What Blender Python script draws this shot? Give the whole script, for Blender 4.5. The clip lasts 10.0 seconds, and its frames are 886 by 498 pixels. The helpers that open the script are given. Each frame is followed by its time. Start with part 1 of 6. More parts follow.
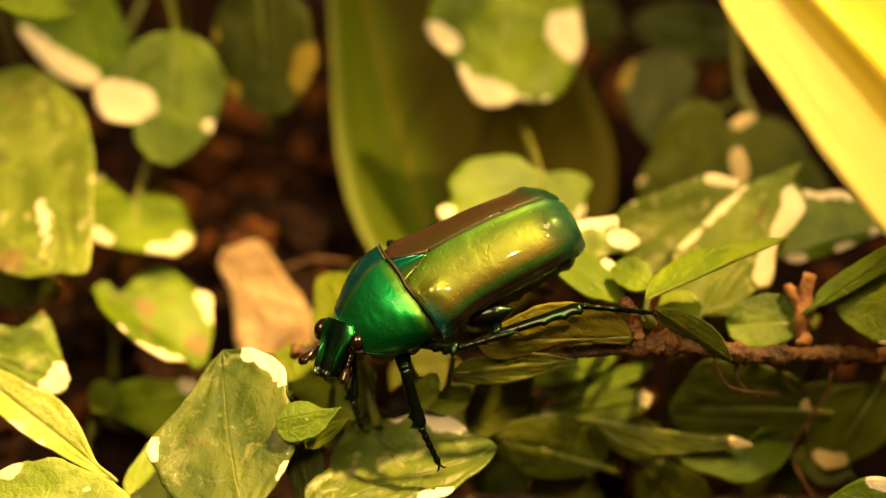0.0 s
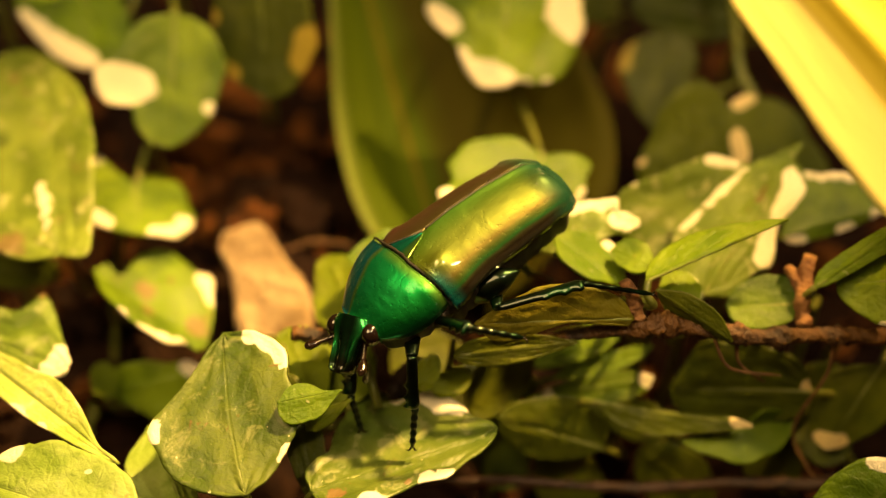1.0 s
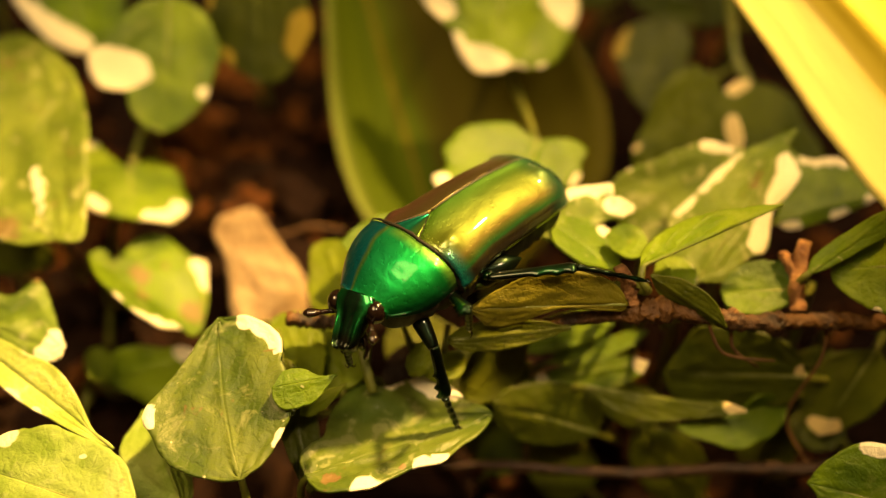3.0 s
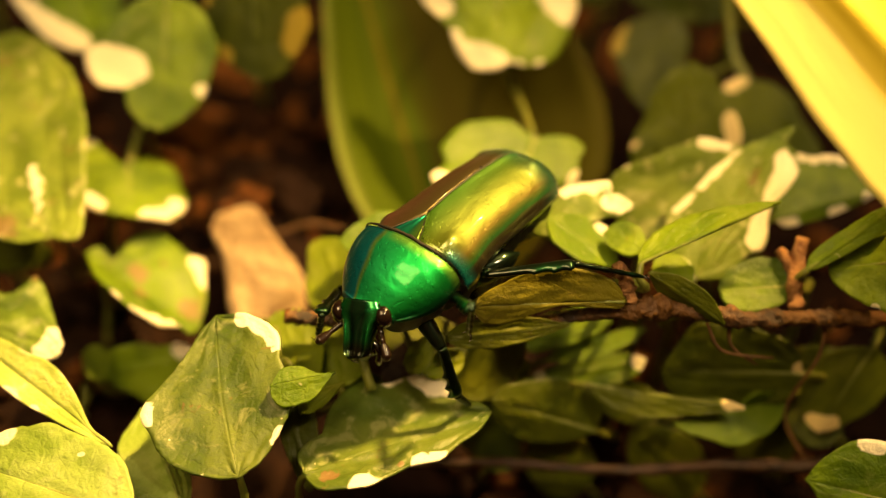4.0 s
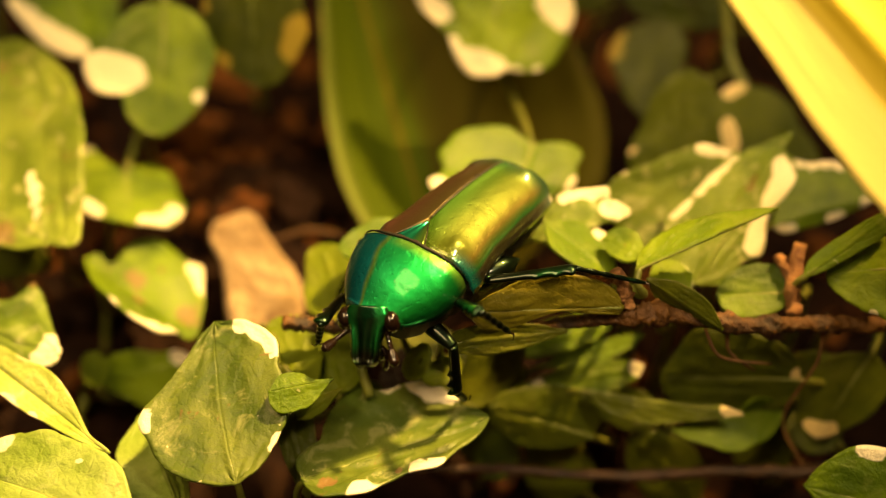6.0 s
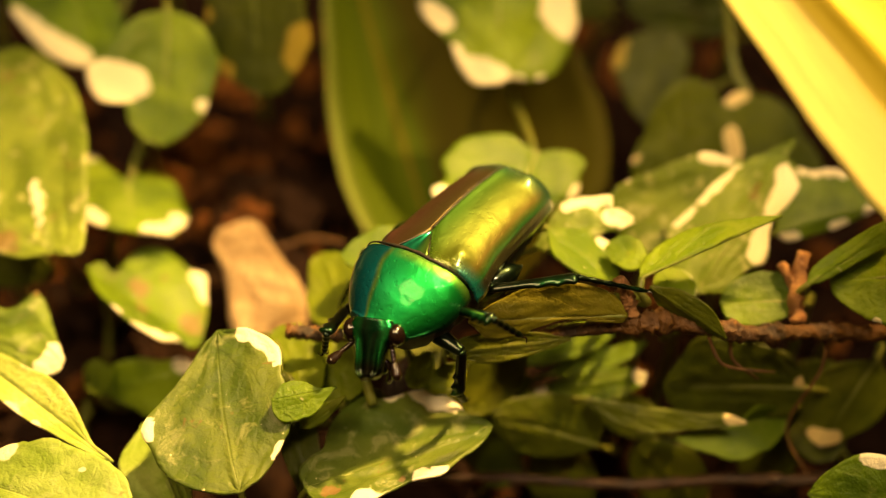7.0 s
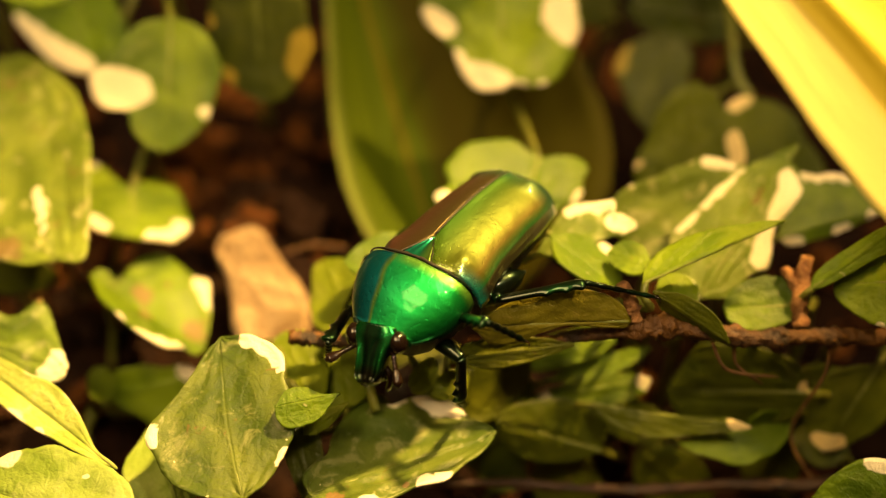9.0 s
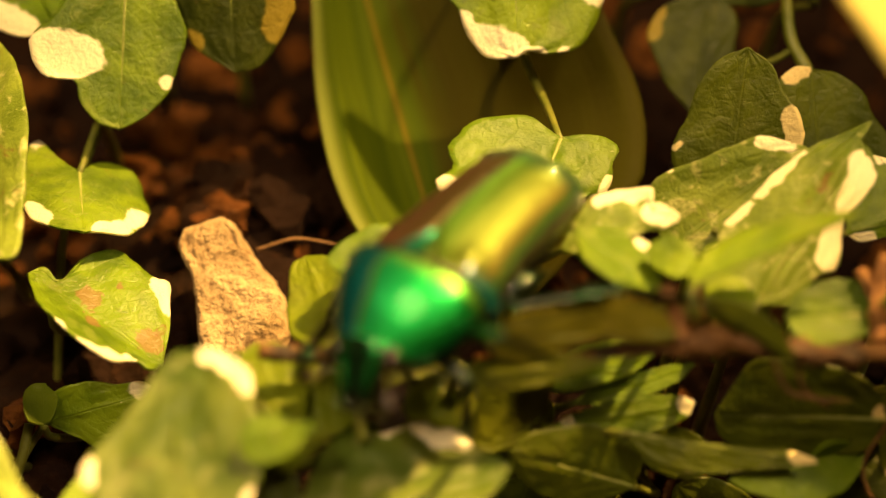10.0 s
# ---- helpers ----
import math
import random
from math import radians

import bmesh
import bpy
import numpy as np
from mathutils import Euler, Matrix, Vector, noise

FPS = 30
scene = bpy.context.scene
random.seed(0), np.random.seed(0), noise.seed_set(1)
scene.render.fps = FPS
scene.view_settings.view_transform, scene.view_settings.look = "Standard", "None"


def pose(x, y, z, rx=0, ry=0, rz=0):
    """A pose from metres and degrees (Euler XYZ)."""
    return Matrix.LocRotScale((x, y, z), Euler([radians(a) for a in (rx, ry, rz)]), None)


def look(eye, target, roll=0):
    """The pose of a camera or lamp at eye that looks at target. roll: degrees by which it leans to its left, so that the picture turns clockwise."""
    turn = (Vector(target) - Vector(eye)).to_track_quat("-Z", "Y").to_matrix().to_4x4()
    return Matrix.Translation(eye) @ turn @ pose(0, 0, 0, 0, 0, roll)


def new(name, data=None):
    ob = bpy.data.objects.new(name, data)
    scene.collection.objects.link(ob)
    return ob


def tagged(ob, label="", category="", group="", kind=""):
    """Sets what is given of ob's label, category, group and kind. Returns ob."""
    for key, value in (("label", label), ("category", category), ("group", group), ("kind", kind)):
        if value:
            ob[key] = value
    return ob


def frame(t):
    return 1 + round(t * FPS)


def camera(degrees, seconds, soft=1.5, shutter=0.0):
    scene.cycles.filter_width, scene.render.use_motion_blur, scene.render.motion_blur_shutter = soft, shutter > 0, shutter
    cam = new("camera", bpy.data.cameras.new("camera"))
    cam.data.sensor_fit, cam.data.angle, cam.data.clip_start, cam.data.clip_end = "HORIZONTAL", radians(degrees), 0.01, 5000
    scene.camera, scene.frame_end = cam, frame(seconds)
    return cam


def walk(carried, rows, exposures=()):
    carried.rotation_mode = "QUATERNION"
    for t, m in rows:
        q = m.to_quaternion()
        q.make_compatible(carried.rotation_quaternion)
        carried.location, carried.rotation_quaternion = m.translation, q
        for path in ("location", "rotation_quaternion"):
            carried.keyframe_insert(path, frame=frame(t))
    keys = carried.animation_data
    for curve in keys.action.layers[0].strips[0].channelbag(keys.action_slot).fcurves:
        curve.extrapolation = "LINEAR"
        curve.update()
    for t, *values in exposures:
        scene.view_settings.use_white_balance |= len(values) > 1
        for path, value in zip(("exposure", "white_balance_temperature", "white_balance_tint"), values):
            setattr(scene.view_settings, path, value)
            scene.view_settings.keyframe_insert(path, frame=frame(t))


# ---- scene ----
MM = 0.001

# camera: a close hand-held view, nodding a little, that pushes in at the end
cam = camera(32.0, 10.0, 1.25)
cam.data.dof.use_dof = True
cam.data.dof.focus_distance = 0.1112
cam.data.dof.aperture_fstop = 12.5
walk(cam, [
    (0, pose(0.00000, -0.07762, 0.10820, 42.720, -0.106, 0.197)),
    (0.5, pose(0.00000, -0.07762, 0.10820, 42.382, -0.046, 0.193)),
    (1, pose(0.00000, -0.07762, 0.10820, 42.053, -0.001, 0.108)),
    (1.5, pose(0.00000, -0.07762, 0.10820, 41.447, -0.064, -0.002)),
    (2, pose(0.00000, -0.07762, 0.10820, 41.424, -0.158, 0.030)),
    (2.5, pose(0.00000, -0.07762, 0.10820, 41.531, -0.176, 0.042)),
    (4, pose(0.00000, -0.07762, 0.10820, 41.411, -0.205, -0.071)),
    (4.5, pose(0.00000, -0.07762, 0.10820, 41.399, -0.168, -0.147)),
    (5, pose(0.00000, -0.07762, 0.10820, 41.454, -0.202, -0.194)),
    (5.5, pose(0.00000, -0.07762, 0.10820, 41.514, -0.250, -0.161)),
    (7, pose(0.00000, -0.07762, 0.10820, 41.950, -0.118, -0.102)),
    (7.5, pose(0.00000, -0.07762, 0.10820, 42.000, 0.000, 0.000)),
    (8, pose(0.00000, -0.07762, 0.10820, 41.903, 0.258, 0.019)),
    (8.5, pose(0.00000, -0.07762, 0.10820, 42.147, 0.158, -0.120)),
    (9, pose(0.00000, -0.07762, 0.10820, 42.164, 0.089, -0.163)),
    (9.5, pose(0.00000, -0.07706, 0.10758, 42.105, 0.051, -0.188)),
    (9.6, pose(0.00000, -0.07605, 0.10647, 42.094, 0.062, -0.180)),
    (9.7, pose(0.00000, -0.07329, 0.10340, 42.064, 0.092, -0.155)),
    (9.8, pose(0.00000, -0.07028, 0.10006, 42.031, 0.124, -0.129)),
    (9.9, pose(0.00000, -0.06702, 0.09643, 41.996, 0.160, -0.100)),
    (10, pose(0.00000, -0.06381, 0.09296, 42.007, 0.026, 0.068)),
])

# light: a warm spot lamp behind in the added dark box, a weaker one in front, a faint roof light, dim warm surroundings
scene.view_settings.exposure = 0.0
world = bpy.data.worlds.new("indoor_gloom")
scene.world = world
world.use_nodes = True
world.node_tree.nodes["Background"].inputs[0].default_value = (1.0, 0.66, 0.36, 1)
world.node_tree.nodes["Background"].inputs[1].default_value = 0.18

spot = bpy.data.lights.new("spot_lamp", "SPOT")
spot.energy, spot.color, spot.shadow_soft_size = 76.0, (1.0, 0.585, 0.165), 0.018
spot.spot_size, spot.spot_blend = radians(8.8), 0.7
new("spot_lamp", spot).matrix_world = look((0.250, 0.202, 0.523), (-0.015, -0.010, 0.016))

second = bpy.data.lights.new("second_spot_lamp", "SPOT")
second.energy, second.color, second.shadow_soft_size = 7.0, (1.0, 0.70, 0.38), 0.028
second.spot_size, second.spot_blend = radians(16), 0.7
new("second_spot_lamp", second).matrix_world = look((0.195, -0.135, 0.570), (0.0, 0.0, 0.02))

roof = bpy.data.lights.new("roof_light", "AREA")
roof.shape, roof.size, roof.size_y, roof.energy, roof.color = "RECTANGLE", 0.46, 0.30, 6.4, (1.0, 0.65, 0.27)
new("roof_light", roof).matrix_world = look((-0.27, -0.14, 0.80), (0, 0, 0.02))


# ---- materials ----
class Nodes:
    """A short hand for building a node material."""

    def __init__(self, name):
        self.mat = bpy.data.materials.new(name)
        self.mat.use_nodes = True
        self.tree = self.mat.node_tree
        self.bsdf = self.tree.nodes["Principled BSDF"]
        self.out = self.tree.nodes["Material Output"]

    def add(self, kind, **inputs):
        n = self.tree.nodes.new(kind)
        for k, v in inputs.items():
            self.put(n, k.replace("_", " "), v)
        return n

    def put(self, n, key, v):
        s = n.inputs[int(key[1:])] if key[0] == "i" and key[1:].isdigit() else n.inputs[key]
        if isinstance(v, bpy.types.NodeSocket):
            self.tree.links.new(v, s)
        else:
            s.default_value = v
        return n

    def set(self, **inputs):
        for k, v in inputs.items():
            self.put(self.bsdf, k.replace("_", " "), v)

    def coords(self):
        return self.add("ShaderNodeTexCoord").outputs["Object"]

    def noise(self, scale, detail=4.0, rough=0.55, vector=None, warp=0.0):
        n = self.add("ShaderNodeTexNoise", Scale=scale, Detail=detail, Roughness=rough, Distortion=warp)
        self.put(n, "Vector", vector or self.coords())
        return n.outputs["Fac"]

    def attr(self, name):
        n = self.add("ShaderNodeAttribute")
        n.attribute_name = name
        return n.outputs["Fac"]

    def math(self, op, a, b=0.0, c=0.0):
        n = self.add("ShaderNodeMath", i0=a, i1=b, i2=c)
        n.operation = op
        return n.outputs[0]

    def ramp(self, fac, *stops):
        n = self.add("ShaderNodeValToRGB", Fac=fac)
        e = n.color_ramp.elements
        while len(e) < len(stops):
            e.new(0.5)
        for k, (p, c) in enumerate(stops):
            e[k].position = p
            e[k].color = (*c, 1) if len(c) == 3 else c
        return n.outputs["Color"]

    def grey(self, fac, a, b, lo=0.0, hi=1.0):
        n = self.add("ShaderNodeMapRange", i0=fac, i1=a, i2=b, i3=lo, i4=hi)
        n.interpolation_type = "SMOOTHSTEP"
        return n.outputs[0]

    def mix(self, fac, a, b, mode="MIX"):
        n = self.tree.nodes.new("ShaderNodeMix")
        n.data_type, n.blend_type = "RGBA", mode
        for k, v in ((0, fac), (6, a), (7, b)):
            if isinstance(v, bpy.types.NodeSocket):
                self.tree.links.new(v, n.inputs[k])
            else:
                n.inputs[k].default_value = v if k == 0 or len(v) == 4 else (*v, 1)
        return n.outputs[2]

    def bump(self, height, strength, distance):
        n = self.add("ShaderNodeBump", Height=height, Strength=strength, Distance=distance)
        self.put(self.bsdf, "Normal", n.outputs[0])
        return n.outputs[0]

    def translucent(self, amount, colour, normal=None):
        t = self.add("ShaderNodeBsdfTranslucent", Color=colour)
        if normal is not None:
            self.put(t, "Normal", normal)
        m = self.add("ShaderNodeMixShader", Fac=amount)
        self.tree.links.new(self.bsdf.outputs[0], m.inputs[1])
        self.tree.links.new(t.outputs[0], m.inputs[2])
        self.tree.links.new(m.outputs[0], self.out.inputs["Surface"])


def leaf_material(name, dark, light, grey, pale, gloss=0.42, see_through=0.22, veins=6.0, mottle=0.5, relief=0.55, ribs=1.0, specks=0.0):
    """A variegated leaf: mottled green blade, lighter veins, cream margin patches."""
    n = Nodes(name)
    s, v, p = n.attr("along"), n.attr("across"), n.attr("pale")
    rnd = n.add("ShaderNodeObjectInfo").outputs["Random"]
    vec = n.add("ShaderNodeVectorMath", i0=n.coords())
    shift = n.add("ShaderNodeCombineXYZ", X=rnd, Y=n.math("MULTIPLY", rnd, 3.7), Z=rnd)
    n.put(vec, "i1", shift.outputs[0])
    xyz = vec.outputs[0]
    big, mid, fine = n.noise(160, 3, 0.6, xyz, 0.6), n.noise(520, 5, 0.62, xyz, 0.8), n.noise(2600, 3, 0.6, xyz)
    green = n.mix(n.grey(big, 0.35, 0.66), dark, light)
    green = n.mix(n.grey(mid, 0.54, 0.66, 0.0, mottle), green, grey)
    blot = n.noise(1100, 4, 0.65, xyz, 1.2)
    green = n.mix(n.grey(blot, 0.58, 0.68, 0.0, mottle), green, dark)
    tone = n.math("MULTIPLY_ADD", rnd, 0.35, 0.82)
    green = n.mix(1.0, green, n.add("ShaderNodeCombineColor", Red=n.math("MULTIPLY_ADD", rnd, 0.5, 0.75), Green=tone, Blue=tone).outputs[0], "MULTIPLY")
    av = n.math("ABSOLUTE", v)
    rib = n.grey(av, 0.0, 0.035, 1.0, 0.0)
    wave = n.math("SUBTRACT", n.math("MULTIPLY", s, veins), n.math("MULTIPLY", av, veins * 0.42))
    side = n.math("ABSOLUTE", n.math("SUBTRACT", n.math("FRACT", n.math("ADD", wave, n.math("MULTIPLY", mid, 0.25))), 0.5))
    side = n.grey(side, 0.0, 0.05, 0.30 * ribs, 0.0)
    vein = n.math("MAXIMUM", rib, side)
    cells = n.add("ShaderNodeTexVoronoi", Scale=900.0, Vector=n.add("ShaderNodeVectorMath", i0=xyz, i1=n.add("ShaderNodeCombineXYZ", X=n.math("MULTIPLY", mid, 0.0012), Y=n.math("MULTIPLY", blot, 0.0012), Z=0.0).outputs[0]).outputs[0])
    cells.feature = "DISTANCE_TO_EDGE"
    net = n.grey(cells.outputs["Distance"], 0.0, 0.16, 1.0, 0.0)
    green = n.mix(n.math("MULTIPLY", net, 0.10 * ribs), green, light)
    green = n.mix(n.math("MULTIPLY", vein, 0.35), green, light)
    edge = n.math("ADD", p, n.math("MULTIPLY", n.math("SUBTRACT", mid, 0.5), 1.1))
    edge = n.math("ADD", edge, n.math("MULTIPLY", n.math("SUBTRACT", big, 0.5), 0.9))
    cream = n.grey(edge, 0.34, 0.62)
    colour = n.mix(cream, green, pale)
    spot = n.grey(n.noise(300, 4, 0.7, xyz, 1.0), 0.65, 0.72, 0.0, 0.6)
    colour = n.mix(spot, colour, (0.16, 0.07, 0.025))
    blotch = n.math("ADD", n.attr("stain"), n.math("MULTIPLY", n.math("SUBTRACT", blot, 0.5), 1.1))
    colour = n.mix(n.grey(blotch, 0.45, 0.6, 0.0, 0.75), colour, (0.20, 0.11, 0.05))
    speck = n.grey(n.noise(1700, 2, 0.5, xyz), 0.735, 0.76, 0.0, specks)
    colour = n.mix(speck, colour, (0.75, 0.70, 0.42))
    n.set(Base_Color=colour, Roughness=n.math("MULTIPLY_ADD", fine, 0.25, gloss - 0.12), Specular_IOR_Level=0.3)
    h = n.math("ADD", n.math("MULTIPLY", fine, 0.45), n.math("MULTIPLY", mid, 0.8))
    h = n.math("SUBTRACT", h, n.math("MULTIPLY", vein, 0.22))
    h = n.math("SUBTRACT", h, n.math("MULTIPLY", net, 0.09))
    nrm = n.bump(h, relief, 0.00035)
    n.translucent(see_through, n.mix(0.5, colour, n.mix(cream, (0.30, 0.42, 0.03), (0.8, 0.75, 0.4))), nrm)
    return n.mat


FIG = leaf_material("variegated_leaf", (0.058, 0.108, 0.004), (0.170, 0.262, 0.008), (0.15, 0.20, 0.03), (0.84, 0.79, 0.58), 0.40, 0.22, 6.0, 0.7, 0.6)
FRONT = leaf_material("dusty_leaf", (0.046, 0.080, 0.008), (0.118, 0.158, 0.024), (0.20, 0.23, 0.085), (0.84, 0.79, 0.60), 0.38, 0.16, 5.0, 0.7, 0.45, 0.4, 0.9)
# Pale leaf tone brightened further, with strong lamp light put into the colour.
LIT_PALE = leaf_material("lamplit_pale_leaf", (0.22, 0.31, 0.035), (0.42, 0.50, 0.12), (0.46, 0.50, 0.18), (0.85, 0.80, 0.55), 0.36, 0.2, 5.0, 0.5, 0.6, 0.6)
FRESH = leaf_material("fresh_green_leaf", (0.085, 0.155, 0.004), (0.175, 0.265, 0.009), (0.21, 0.28, 0.035), (0.88, 0.83, 0.62), 0.38, 0.28, 6.0, 0.45, 0.6, 1.0, 0.4)
MOTTLED = leaf_material("mottled_leaf", (0.090, 0.140, 0.010), (0.19, 0.26, 0.030), (0.38, 0.40, 0.16), (0.84, 0.79, 0.58), 0.42, 0.2, 6.0, 0.9, 0.6, 0.8, 0.5)
YOUNG = leaf_material("young_leaf", (0.16, 0.22, 0.006), (0.28, 0.34, 0.014), (0.30, 0.33, 0.05), (0.80, 0.74, 0.40), 0.40, 0.5, 6.0, 0.4, 0.5, 0.8)
BRONZED = leaf_material("bronzed_leaf", (0.17, 0.15, 0.010), (0.29, 0.25, 0.018), (0.30, 0.24, 0.04), (0.70, 0.58, 0.28), 0.42, 0.3)
# Two darker leaf tones that put the shade behind and below into the colour.
SHADED_GOLDEN = leaf_material("shaded_golden_edged_leaf", (0.030, 0.042, 0.002), (0.062, 0.080, 0.004), (0.08, 0.09, 0.010), (0.30, 0.23, 0.025), 0.45, 0.15)
SHADED_GREEN = leaf_material("shaded_green_leaf", (0.050, 0.068, 0.003), (0.105, 0.128, 0.006), (0.11, 0.12, 0.016), (0.70, 0.58, 0.28), 0.40, 0.2)


def strap_material(name, dark, light, rib, gloss, see_through, lines, shaded_half=None, margin=None, inner=-0.34, shine=0.18, relief=0.5):
    n = Nodes(name)
    s, v = n.attr("along"), n.attr("across")
    big, fine = n.noise(70, 3), n.noise(1400, 3)
    long_ = n.noise(1.0, 4, 0.6, n.add("ShaderNodeCombineXYZ", X=n.math("MULTIPLY", v, lines), Y=n.math("MULTIPLY", s, 1.6), Z=0.0).outputs[0])
    colour = n.mix(n.grey(long_, 0.30, 0.70), dark, light)
    colour = n.mix(n.grey(big, 0.4, 0.8, 0.0, 0.4), colour, dark)
    colour = n.mix(n.grey(n.math("ABSOLUTE", v), 0.0, 0.03, 0.7, 0.0), colour, rib)
    # Pale edge band; on the strap leaf it is a gloss highlight painted in.
    if margin:
        colour = n.mix(n.grey(n.math("ADD", v, n.math("MULTIPLY", n.math("SUBTRACT", long_, 0.5), 0.25)), inner - 0.18, inner, 0.9, 0.0), colour, margin)
    # Right half: brown tint darkened further, putting the fold's shade into the colour.
    if shaded_half:
        colour = n.mix(n.grey(n.math("ADD", v, n.math("MULTIPLY", n.math("SUBTRACT", long_, 0.5), 0.5)), 0.02, 0.22, 0.0, 0.8), colour, shaded_half)
    n.set(Base_Color=colour, Roughness=n.math("MULTIPLY_ADD", fine, 0.2, gloss), Specular_IOR_Level=shine)
    nrm = n.bump(n.math("ADD", long_, n.math("MULTIPLY", fine, 0.2)), relief, 0.0005)
    n.translucent(see_through, colour, nrm)
    return n.mat


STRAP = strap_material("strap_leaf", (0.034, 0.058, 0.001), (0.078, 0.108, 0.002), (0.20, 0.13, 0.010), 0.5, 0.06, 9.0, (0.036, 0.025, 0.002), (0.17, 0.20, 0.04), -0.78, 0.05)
YELLOW = strap_material("yellow_leaf", (0.64, 0.49, 0.022), (0.79, 0.65, 0.075), (0.66, 0.49, 0.02), 0.36, 0.25, 3.0, None, (0.86, 0.77, 0.24), -0.22, 0.18, 0.2)


def plain_material(name, a, b, scale, rough, bump=0.4, depth=0.0003, metal=0.0, extra=None):
    n = Nodes(name)
    big, fine = n.noise(scale, 5, 0.62, None, 0.6), n.noise(scale * 6, 4)
    colour = n.mix(n.grey(big, 0.32, 0.68), a, b)
    if extra:
        colour = n.mix(n.grey(fine, 0.55, 0.72, 0.0, 0.7), colour, extra)
    n.set(Base_Color=colour, Roughness=n.math("MULTIPLY_ADD", fine, 0.25, rough - 0.1), Metallic=metal, Specular_IOR_Level=0.5 if rough < 0.8 else 0.15)
    n.bump(n.math("ADD", big, n.math("MULTIPLY", fine, 0.5)), bump, depth)
    return n.mat


def crumb_material():
    """Soil crumbs: mostly near black, some rusty bits of bark."""
    n = Nodes("soil_crumb")
    island = n.add("ShaderNodeNewGeometry").outputs["Random Per Island"]
    grain, fine = n.noise(380, 5, 0.65, None, 0.6), n.noise(1900, 4)
    colour = n.ramp(island, (0.0, (0.008, 0.003, 0.002)), (0.45, (0.018, 0.007, 0.003)), (0.65, (0.07, 0.024, 0.006)), (1.0, (0.24, 0.088, 0.018)))
    colour = n.mix(n.grey(grain, 0.4, 0.7, 0.0, 0.7), colour, (0.015, 0.006, 0.003))
    n.set(Base_Color=colour, Roughness=0.9, Specular_IOR_Level=0.12)
    n.bump(n.math("ADD", grain, n.math("MULTIPLY", fine, 0.5)), 0.9, 0.0008)
    return n.mat


STALK = plain_material("green_stalk", (0.085, 0.11, 0.010), (0.16, 0.17, 0.022), 300, 0.45)
TWIG = plain_material("brown_twig", (0.016, 0.007, 0.002), (0.125, 0.052, 0.006), 260, 0.6, 1.0, 0.0010, 0.0, (0.28, 0.125, 0.014))
BUD = plain_material("rusty_bud", (0.14, 0.055, 0.018), (0.42, 0.21, 0.07), 600, 0.6, 0.9, 0.0006, 0.0, (0.32, 0.15, 0.05))
SOIL = plain_material("soil", (0.008, 0.003, 0.002), (0.020, 0.008, 0.003), 150, 0.95, 1.0, 0.0016, 0.0, (0.03, 0.012, 0.005))
CLOD = crumb_material()
CHIP = plain_material("bark_chip", (0.22, 0.145, 0.075), (0.46, 0.34, 0.19), 330, 0.8, 1.0, 0.0009, 0.0, (0.14, 0.075, 0.04))
DRY = plain_material("dry_leaf_shaded_twig", (0.014, 0.006, 0.002), (0.055, 0.023, 0.006), 300, 0.6, 0.7, 0.0005)
WALL = plain_material("painted_wall", (0.10, 0.065, 0.03), (0.15, 0.10, 0.05), 4, 0.7, 0.1)
RIB = plain_material("leaf_midrib", (0.16, 0.20, 0.03), (0.27, 0.30, 0.07), 500, 0.45, 0.3)
ROOT = plain_material("rootlet", (0.09, 0.045, 0.016), (0.18, 0.09, 0.03), 500, 0.7)


